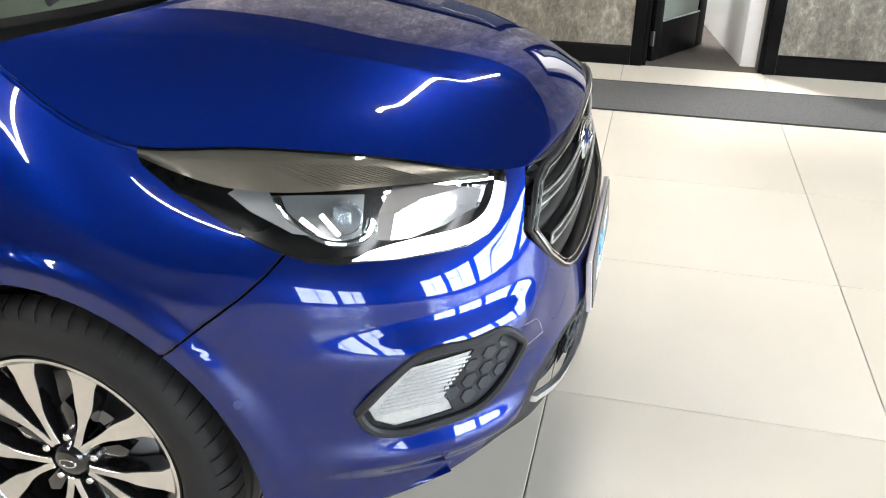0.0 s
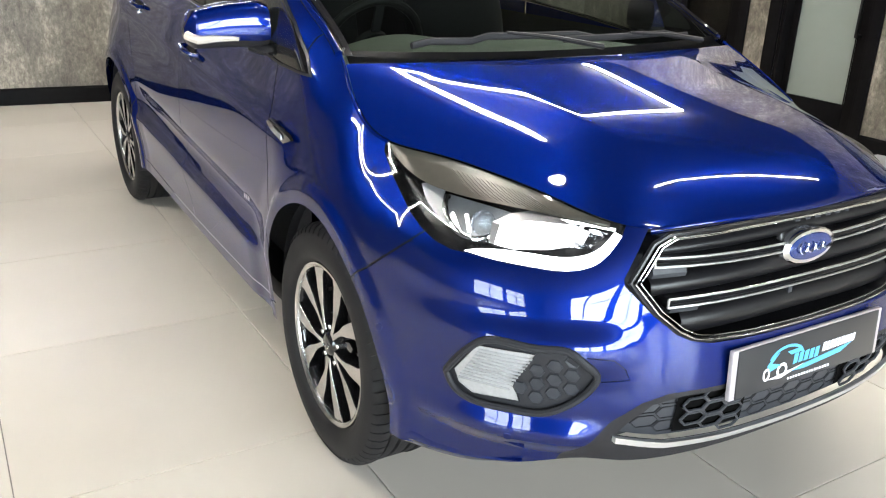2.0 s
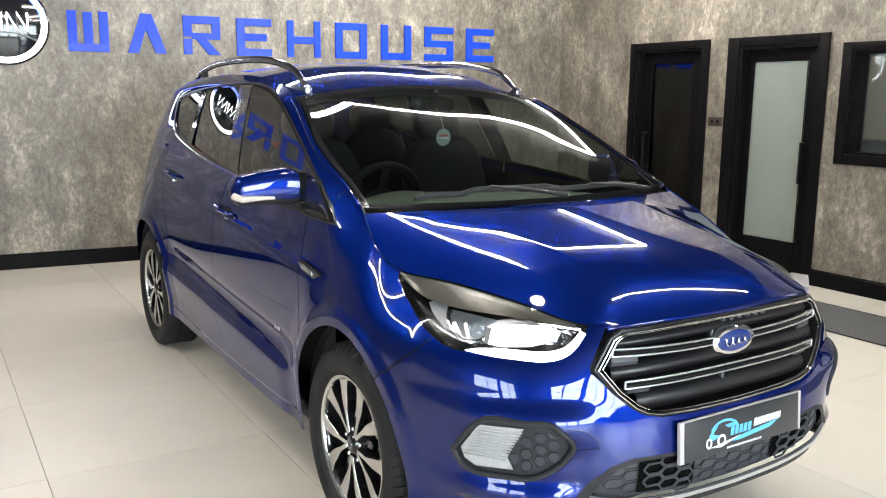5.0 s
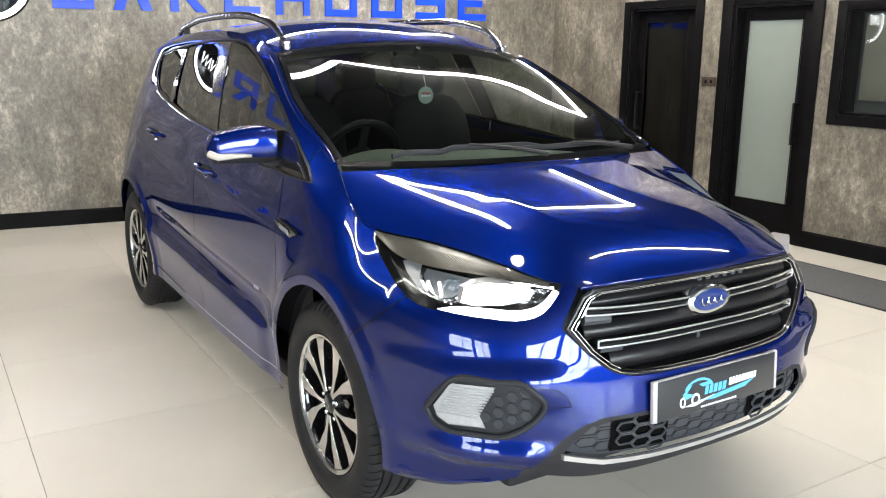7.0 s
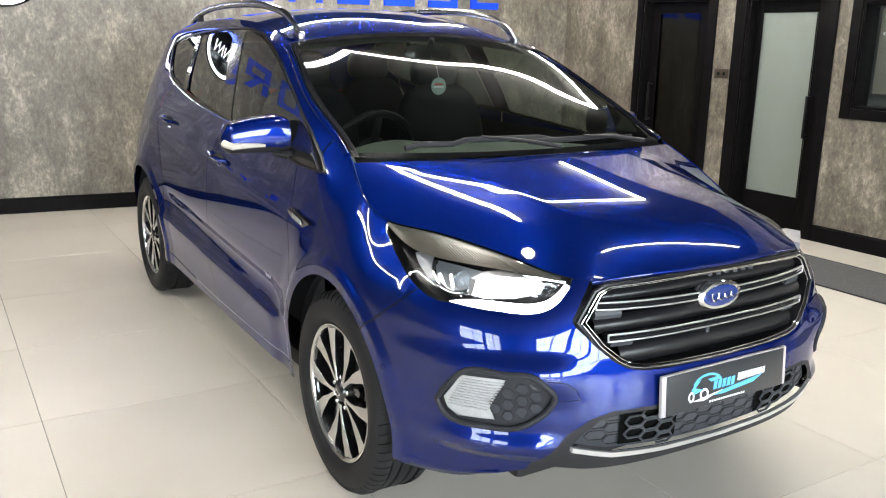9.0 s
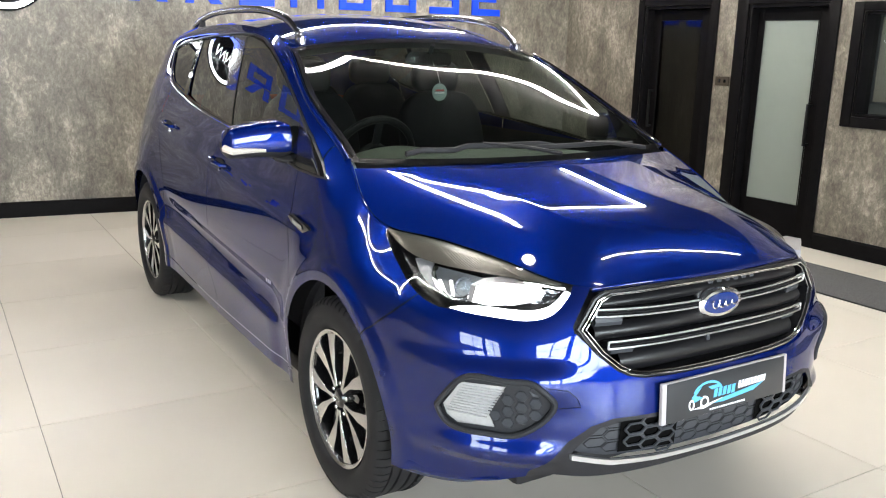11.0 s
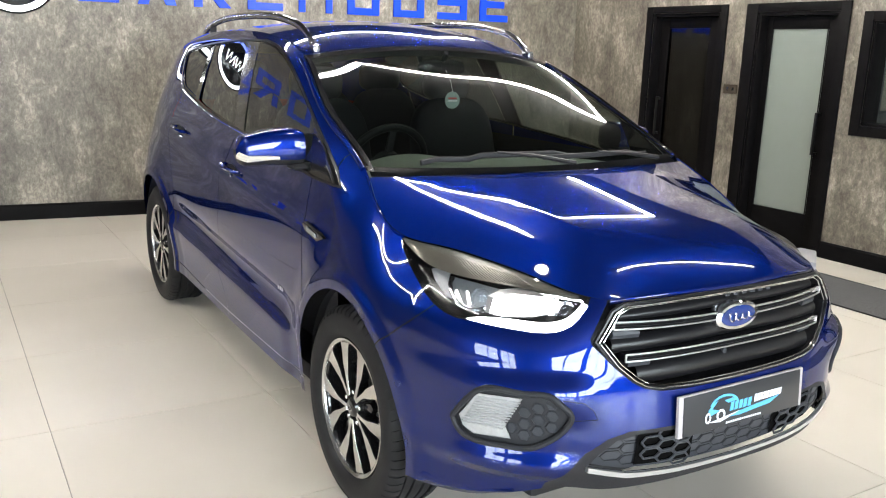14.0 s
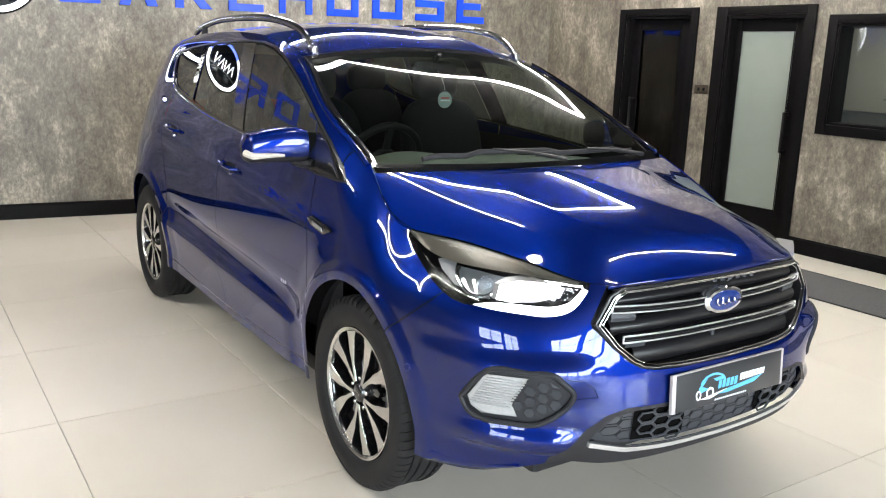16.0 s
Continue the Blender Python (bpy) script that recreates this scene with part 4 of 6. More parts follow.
TOW = [(.802, -.572, .634), (.828, -.52, .626), (.840, -.499, .606), (.846, -.488, .580), (.822, -.546, .578), (.812, -.562, .605)]
tow_sheet = cut_out(side, ribbon(lamp2(TOW[:5]), .0025), LA, LB, lambda p: p.x > .7)

# wheel arches
for ax, az in ARCHES:
    cut_out(side, circle2(ax, az, ARCH_R), AX, AZ).free()

# side windows
low = lambda p: p.x < .1
DLO = [(-.163, 1.066), (-.218, 1.119), (-.337, 1.194), (-.481, 1.262), (-.613, 1.326), (-.759, 1.394), (-.893, 1.450), (-1.022, 1.494), (-1.167, 1.531), (-1.32, 1.551), (-1.60, 1.553), (-1.90, 1.545),
       (-2.157, 1.532), (-2.40, 1.512), (-2.585, 1.487), (-2.622, 1.468), (-2.618, 1.441), (-2.564, 1.363), (-2.50, 1.303), (-2.413, 1.270), (-2.197, 1.232), (-1.939, 1.197), (-1.601, 1.166), (-1.32, 1.148),
       (-.90, 1.116), (-.60, 1.086), (-.39, 1.067)]
trim = cut_out(side, DLO, AX, AZ, low)


def shrunk(poly, d):
    """The outline drawn in by d."""
    n, out = len(poly), []
    turn = 1 if sum(poly[i][0] * poly[(i + 1) % n][1] - poly[(i + 1) % n][0] * poly[i][1] for i in range(n)) > 0 else -1
    for i in range(n):
        a, p, b = poly[i - 1], poly[i], poly[(i + 1) % n]
        u, w = Vector((p[0] - a[0], p[1] - a[1])).normalized(), Vector((b[0] - p[0], b[1] - p[1])).normalized()
        nu, nw = Vector((-u.y, u.x)) * turn, Vector((-w.y, w.x)) * turn
        m = (nu + nw).normalized()
        k = d / max(m.dot(nu), .45)
        out.append((p[0] + m.x * k, p[1] + m.y * k))
    return out


pillars = cut_out(trim, shrunk(DLO, .008), AX, AZ)
glass_front = cut_out(pillars, shrunk([(-.415, 1.074), (-.485, 1.258), (-.613, 1.320), (-.759, 1.388), (-.893, 1.443), (-1.022, 1.487), (-1.167, 1.523), (-1.32, 1.543), (-1.415, 1.544), (-1.262, 1.146), (-.90, 1.118), (-.60, 1.088)], .010), AX, AZ)
glass_rear = cut_out(pillars, shrunk([(-1.386, 1.155), (-1.566, 1.546), (-1.90, 1.538), (-2.142, 1.526), (-2.108, 1.226), (-1.939, 1.202), (-1.601, 1.170)], .010), AX, AZ)
glass_quarter = cut_out(pillars, shrunk([(-2.160, 1.236), (-2.185, 1.522), (-2.40, 1.505), (-2.580, 1.480), (-2.612, 1.465), (-2.609, 1.441), (-2.556, 1.366), (-2.49, 1.309), (-2.41, 1.277)], .010), AX, AZ)

REAR_LAMP = [(-2.98, 1.145), (-3.20, 1.165), (-3.60, 1.15), (-3.60, .985), (-3.22, .985), (-3.06, 1.06)]
rear_lamp = cut_out(side, REAR_LAMP, AX, AZ, lambda p: p.x < -2.9)

# shut lines
gaps = []
GAP = .005
LINES = [[(-.40, 1.080), (-.403, 1.03), (-.392, .96), (-.362, .89), (-.352, .80), (-.35, .70), (-.335, .55), (-.32, .48)],
         [(-1.325, 1.165), (-1.37, 1.06), (-1.42, .93), (-1.43, .78), (-1.45, .61), (-1.436, .50), (-1.365, .37), (-1.34, .29)],
         [(-2.43, 1.290), (-2.44, 1.12), (-2.40, .95), (-2.31, .80), (-2.30, .68), (-2.38, .50)],
         [(-.215, 1.105), (-.234, 1.139), (-.235, 1.161), (-.19, 1.205)],
         [(-.352, .33), (-1.0, .315), (-1.8, .315), (-2.36, .345)]]
for ln in LINES:
    gaps.append(cut_out(side, ribbon(smoothed(ln), GAP), AX, AZ, lambda p: p.x < .05))
gaps.append(cut_out(side, ribbon([(.475, .850), (.438, .805), (.405, .774), (.25, .648)], GAP), AX, AZ, lambda p: .2 < p.x < .5 and p.z > .6 and p.y < -.7))
gaps.append(cut_out(side, ribbon([(-3.3, .80), (-3.02, .80), (-3.02, .60)], GAP), AX, AZ, lambda p: p.x < -2.9))

# flank pieces, told apart by the shut lines
bmesh.ops.remove_doubles(side, verts=side.verts, dist=1e-6)
side.faces.ensure_lookup_table()
left = set(side.faces)
pieces = []
while left:
    f0 = left.pop()
    grp, todo = {f0}, [f0]
    while todo:
        f = todo.pop()
        for e in f.edges:
            for g in e.link_faces:
                if g in left:
                    left.remove(g)
                    grp.add(g)
                    todo.append(g)
    pieces.append(grp)
pieces.sort(key=len, reverse=True)


def sheet_of(faces):
    o, made = bmesh.new(), {}
    for f in faces:
        vv = []
        for v in f.verts:
            if v not in made:
                made[v] = o.verts.new(v.co)
            vv.append(made[v])
        o.faces.new(vv)
    return o


def centre(faces):
    c, a = Vector(), 0
    for f in faces:
        k = f.calc_area()
        c += f.calc_center_median() * k
        a += k
    return c / max(a, 1e-9), a


def pane(bm, inset):
    """A copy of the sheet set back into the body."""
    o = bm.copy()
    for v in o.verts:
        v.co.y += inset if v.co.y < 0 else -inset
    return o


def two_sided(name, bm, material, like=LIKE, label="", lean=None):
    """The same part on the right flank and, mirrored, on the left."""
    o = mirrored(bm)
    a = panel(name, bm, material, car, like, label, lean)
    b = panel(name, o, material, car, like, label, lean)
    return a, b


for grp in pieces:
    c, a = centre(grp)
    if a < .004:
        continue
    o = sheet_of(grp)
    if c.x > .35:
        panel("front_bumper", both(o), PAINT, car, LIKE)
    elif c.x > -.3:
        two_sided("front_wing", o, PAINT)
    elif c.z < .33 and a < .2:
        two_sided("side_sill", o, PAINT)
    elif c.x > -1.35 and c.z < 1.0:
        two_sided("front_door", o, PAINT)
    elif c.x > -2.3 and c.z < 1.0:
        two_sided("rear_door", o, PAINT)
    else:
        panel("body_shell", both(o), PAINT, car, LIKE)
side.free()
for g in gaps:
    for v in g.verts:
        v.co += Vector((-.004 if v.co.x > .3 else 0, .005, 0))
    two_sided("shut_line_seal", g, SEAL, None)

for v in tow_sheet.verts:
    v.co.x -= .002
two_sided("tow_cover_line", tow_sheet, mat("deep_navy_seam", (.003, .006, .03), .3), None)
SCREEN = glass_mat("windscreen_glass", (.42, .47, .44), 1.6)
PRIVACY = glass_mat("tinted_side_glass", (.16, .18, .17), 1.9)
SIDE_GLASS = glass_mat("green_side_glass", (.62, .68, .64), 2.1)
CLEAR = glass_mat("clear_lamp_cover", (.93, .95, .96), 1.5)

two_sided("rear_lamp", rear_lamp, mat("red_lamp_lens", (.22, .006, .008), .08, coat=1), LIKE, "dark red rear lamp")
two_sided("window_trim", pane(trim, -.002), BLACK_SATIN, LIKE, "satin black trim round the side windows")
two_sided("window_pillar", pane(pillars, .003), BLACK_GLOSS, LIKE)
FRONT_LEAN, REAR_LEAN, QUARTER_LEAN = (.0162, .035, .14, .335, .25), (.0997, .093, .2, .371, .45), (-.05, 0, 0, .22, .15)      # shading slopes that place the sign's reflection: fore-and-aft slope, its change along and up the pane, tumblehome and its change
two_sided("front_door_glass", pane(glass_front, .006), SIDE_GLASS, LIKE, lean=FRONT_LEAN)
two_sided("rear_door_glass", pane(glass_rear, .006), PRIVACY, LIKE, lean=REAR_LEAN)
two_sided("quarter_glass", pane(glass_quarter, .006), PRIVACY, LIKE, lean=QUARTER_LEAN)

# thin bright bead along the lower and rear edge of the side windows
BEAD = smoothed([(-2.620, 1.441), (-2.566, 1.362), (-2.502, 1.301), (-2.414, 1.268), (-2.197, 1.230), (-1.939, 1.195), (-1.601, 1.164), (-1.32, 1.146), (-.90, 1.114), (-.60, 1.084)])
for sy in (-1, 1):
    pts = []
    for x, z in BEAD:
        hit = LIKE[0].ray_cast(Vector((x, -1.3, z)), Vector((0, 1, 0)))[0]
        if hit:
            pts.append(Vector((hit.x, -sy * (hit.y - .001), hit.z)))
    part("window_bead", tube(bmesh.new(), pts, .0024, 6), CHROME, car, "thin bright bead under the side windows")

# bonnet, scuttle, screen, roof
SCUTTLE = mat("black_scuttle_plastic", (.004, .004, .0045), .4, vary=.1, scale=40, spec=.06)
C_HOOD, C_GLASS = C_COWL - .035, C_COWL + .004
bm = bmesh.new()
grid(bm, bonnet_top, [C_LIP + .001] + steps(C_LIP + .012, C_HOOD, .012), [-.996 + .996 / 90 * i for i in range(181)])
bmesh.ops.recalc_face_normals(bm, faces=bm.faces)
# folded front edge
lip = [[bonnet_top(C_LIP + .001, -.996 + .996 / 90 * i) + Vector((dx, 0, dz)) for i in range(181)] for dx, dz in ((0, 0), (.002, -.008), (-.004, -.016), (-.03, -.018))]
for r0, r1 in zip(lip, lip[1:]):
    for i in range(180):
        bm.faces.new([bm.verts.new(p) for p in (r0[i], r0[i + 1], r1[i + 1], r1[i])])
bmesh.ops.remove_doubles(bm, verts=bm.verts, dist=1e-5)
bmesh.ops.recalc_face_normals(bm, faces=bm.faces)
part("bonnet", bm, PAINT, car, angle=60)
bm = bmesh.new()
grid(bm, lambda c, s: top(c, s) - Vector((0, 0, .012)), steps(C_HOOD - .02, C_GLASS + .02, .02), steps(-.98, .98, .04))
part("scuttle_panel", bm, SCUTTLE, car)
bm = bmesh.new()
for s0, s1 in ((-.998, -.962), (.962, .998)):
    grid(bm, top, steps(C_GLASS, C_HEAD - .004, .03), steps(s0, s1, .03))
grid(bm, top, steps(C_HEAD - .05, C_HEAD - .004, .02), steps(-.962, .962, .052))
bmesh.ops.remove_doubles(bm, verts=bm.verts, dist=1e-5)
bmesh.ops.recalc_face_normals(bm, faces=bm.faces)
part("windscreen_border", bm, BLACK_GLOSS, car)
bm = bmesh.new()
grid(bm, top, steps(C_GLASS, C_GLASS + .024, .012), steps(-.962, .962, .052))
bmesh.ops.recalc_face_normals(bm, faces=bm.faces)
part("screen_foot_band", bm, SCUTTLE, car)
bm = bmesh.new()
grid(bm, top, steps(C_GLASS + .024, C_HEAD - .05, .02), steps(-.962, .962, .037))
bmesh.ops.recalc_face_normals(bm, faces=bm.faces)
screen = part("windscreen", bm, SCREEN, car)
bent = []
for v in screen.data.vertices:
    n = v.normal if v.normal.z > 0 else -v.normal
    u = max(-v.co.y, 0) ** 2      # shading normals only, bent near the driver's pillar to steer the tube's reflection
    bent.append(Vector((n.x / n.z + 1.2 * u, n.y / n.z + .6 * u, 1)).normalized() * (1 if v.normal.z > 0 else -1))
screen.data.normals_split_custom_set_from_vertices(bent)
bm = bmesh.new()
grid(bm, top, steps(C_HEAD, AT[17], .025), steps(-1, 1, .04))
bmesh.ops.recalc_face_normals(bm, faces=bm.faces)
part("roof", bm, PAINT, car)

# painted beads added along the screen pillar and bonnet gap to catch a highlight line
for sy in (1, -1):
    pts = []
    for c in steps(C_COWL + .02, C_HEAD - .02, .03):
        e = EDGE(c)
        p = flank(c, 1 - .006 / (e[2] - SKIRT(e[0])))
        pts.append(Vector((p.x, p.y * sy, p.z)))
    part("pillar_bead", tube(bmesh.new(), pts, .011, 14), PAINT, car)
    pts = []
    for c in steps(C_LAMP - .01, C_COWL - .01, .02):
        e = EDGE(c)
        pts.append(Vector((e[0], -e[1] * sy * 1.003, e[2] - .003)))
    part("wing_bead", tube(bmesh.new(), pts, .0045, 8), PAINT, car)

# ---- nose fittings ----
panel("front_apron", both(apron), BLACK_PLASTIC, car, None, "black plastic lower apron")
bk = moved(intake_sheet, (-.02, 0, 0))
panel("lower_intake", both(bk), GREY_PLASTIC, car, None)
bm = both(strip_sheet.copy())
r = bmesh.ops.extrude_face_region(bm, geom=bm.faces[:])
bmesh.ops.translate(bm, vec=(.012, 0, 0), verts=[v for v in r["geom"] if isinstance(v, bmesh.types.BMVert)])
bmesh.ops.recalc_face_normals(bm, faces=bm.faces)
part("bumper_strip", bm, mat("bright_satin_silver", (.78, .78, .79), .28, .85), car, "bright silver strip along the lower bumper")
part("grille_backing", bowl(both(grille_sheet.copy()), (-.09, 0, 0), .97), BLACK_PLASTIC, car)


def nose_x(y, z, out=0.0):
    """The nose's plain surface ahead at half width y and height z."""
    w = HALF(z) * 1.01
    return X0 + (NOSE(z) - X0) * (1 - min(abs(y) / w, 1) ** ROUND) ** (1 / ROUND) + out


def nose_bar(bm, ys, zfn, h, depth, out, n=24):
    """A bar across the nose that follows its curve."""
    def ring(y):
        z = zfn(y)
        x = nose_x(y, z, out)
        return [Vector((x, y, z + h / 2)), Vector((x + depth * .3, y, z)), Vector((x, y, z - h / 2)), Vector((x - depth, y, z - h / 2)), Vector((x - depth, y, z + h / 2))]
    rings = [[bm.verts.new(p) for p in ring(y)] for y in steps(ys[0], ys[1], (ys[1] - ys[0]) / n)]
    fs = []
    for a, b in zip(rings, rings[1:]):
        for j in range(5):
            fs.append(bm.faces.new((a[j], a[(j + 1) % 5], b[(j + 1) % 5], b[j])))
    fs += [bm.faces.new(rings[0]), bm.faces.new(rings[-1][::-1])]
    bmesh.ops.recalc_face_normals(bm, faces=fs)
    return bm


def outline_on_nose(pts, out):
    rows = chord(pts)
    res = []
    for (a, y, z), (b, y2, z2) in zip(rows, rows[1:]):
        for k in range(max(int((b - a) / .02), 1)):
            t = k / max(int((b - a) / .02), 1)
            yy, zz = y + (y2 - y) * t, z + (z2 - z) * t
            res.append((nose_x(yy, zz, out), yy, zz))
    res.append((nose_x(pts[-1][0], pts[-1][1], out), *pts[-1]))
    return res


def slat(zc, h, half_y):
    """A broad slat with a rounded front that follows the nose."""
    bm = bmesh.new()
    rings = []
    for y in steps(-half_y, half_y, .03):
        z = zc - .045 * y * y
        x = nose_x(y, z, -.020)
        rings.append([bm.verts.new((x - .030 * (1 - math.cos(a)), y, z + h / 2 * math.sin(a))) for a in steps(-1.45, 1.45, .29)])
    for a, b in zip(rings, rings[1:]):
        for i in range(len(a) - 1):
            bm.faces.new((a[i], b[i], b[i + 1], a[i + 1]))
    bmesh.ops.recalc_face_normals(bm, faces=bm.faces)
    return bm


GR_HALF = [(0, .884), (-.20, .884), (-.395, .878), (-.428, .862), (-.452, .826), (-.478, .787), (-.430, .722), (-.380, .679), (-.345, .661), (-.30, .653), (-.2, .648), (0, .645)]
GR_HALF = [(y * 1.016, .767 + (z - .767) * 1.03) for y, z in GR_HALF]
GR_RING = GR_HALF + [(-y, z) for y, z in GR_HALF[-2::-1]]
part("grille_surround", tube(bmesh.new(), outline_on_nose(GR_RING, -.004), .006, 8, up=(1, 0, 0), cap=False), BLACK_SATIN, car, "black grille surround")
for grow_y, grow_z, ahead, thick in ((.988, .975, .004, .0024), (.958, .925, -.002, .0016)):
    part("grille_trim", tube(bmesh.new(), outline_on_nose([(y * grow_y, .767 + (z - .767) * grow_z) for y, z in GR_RING], ahead), thick, 8, up=(1, 0, 0), cap=False), CHROME, car, "thin chrome line round the grille")
for zc, half_y, bow in ((.818, .432, -.045), (.738, .402, 0.0)):
    bar = part("grille_bar", nose_bar(bmesh.new(), (-half_y, half_y), lambda y: zc - bow * y * y, .024, .03, -.012), BLACK_GLOSS, car, "gloss black grille bar edged in chrome")
    for dz in (-.0100, .0100):
        part("chrome_edge", tube(bmesh.new(), [(nose_x(y, zc, -.006), y, zc - bow * y * y + dz) for y in steps(-half_y, half_y, .04)], .0030, 8), PRINT_STEEL, bar)
    for s in (-1, 1):
        part("chrome_edge", tube(bmesh.new(), [(nose_x(half_y, zc, -.006), s * half_y, zc - bow * half_y ** 2 + dz) for dz in (-.0100, 0, .0100)], .0030, 8, up=(1, 0, 0)), PRINT_STEEL, bar)
for zc, hh, half_y in ((.850, .040, .405), (.772, .050, .430), (.685, .064, .360)):
    part("grille_slat", slat(zc, hh, half_y), GRILLE_SATIN, car, "broad rounded black grille slat")
part("grille_shelf", nose_bar(bmesh.new(), (-.39, .39), lambda y: .876 - .01 * y * y, .016, .03, -.026), GREY_PLASTIC, car, "dark grey shelf over the top slat")
# tabs under the shelf, blanks behind the bar ends, a small post
for k in range(6):
    y = -.012 + k * .036
    part("grille_tab", boxed(nose_x(y, .86, -.045), nose_x(y, .86, -.024), y - .009, y + .009, .856, .870, .002), GREY_PLASTIC, car)
for s in (-1, 1):
    for y0, y1, z in ((.345, .425, .796), (.315, .385, .719)):
        part("grille_blank", nose_bar(bmesh.new(), (min(s * y0, s * y1), max(s * y0, s * y1)), lambda y: z, .022, .012, -.024, 4), GREY_PLASTIC, car)
part("grille_post", boxed(.835, .866, -.045, -.031, .694, .724, .002), GREY_PLASTIC, car)

# badge
bm = bmesh.new()
def oval(bm, a, b, x0, x1, at):
    prof = [(1.0, x0), (1.0, x1 - .004), (.93, x1), (0, x1 + .002)]
    grid(bm, lambda t, p: Vector((p[1], a * p[0] * math.cos(t), b * p[0] * math.sin(t))) + Vector(at), [2 * math.pi * i / 40 for i in range(40)], prof, close_u=True)
    bmesh.ops.remove_doubles(bm, verts=bm.verts, dist=1e-6)
    bmesh.ops.recalc_face_normals(bm, faces=bm.faces)
    return bm
badge = part("badge", oval(bm, .088, .043, -.03, .006, (.862, 0, .812)), CHROME, car, "oval badge with chrome rim and blue field")
BADGE_BLUE = mat("badge_blue_enamel", (.008, .028, .16), .10, .2, coat=1)
part("badge_field", oval(bmesh.new(), .074, .033, 0, .0085, (.862, 0, .812)), BADGE_BLUE, badge)
bm = bmesh.new()
tube(bm, [(.8760, -.052 + .104 * t + .006 * math.cos(t * 25), .812 + .013 * math.sin(t * 25) * (1 - .5 * t)) for t in steps(0, 1, .02)], .0022, 6)
part("badge_flourish", bm, CHROME, badge)

# ---- lamps ----
LAMP_DARK = mat("smoked_lamp_housing", (.012, .012, .012), .22, vary=.1)
REFLECTOR = mat("lamp_reflector", (.80, .80, .82), .12, 1.0)
BEZEL = mat("satin_bronze_lamp_bezel", (.085, .08, .066), .28, .45, vary=.1, scale=30)
LAMP_GREY = mat("satin_grey_lamp_bezel", (.42, .42, .43), .3, .6)
DRL = glow("running_light", (.97, .98, 1.0), 14)
BULB = glow("lit_lamp_element", (1.0, .98, .94), 4)
BEAM = glow("low_beam_glare", (.96, .98, 1.0), 14)
CHAMBER = mat("silvered_lamp_chamber", (.30, .31, .32), .3, .5, vary=.12, scale=60)
LIN = -LAMP_WAY          # into the lamp


def inset(p, d):
    return Vector(p) + LIN * d


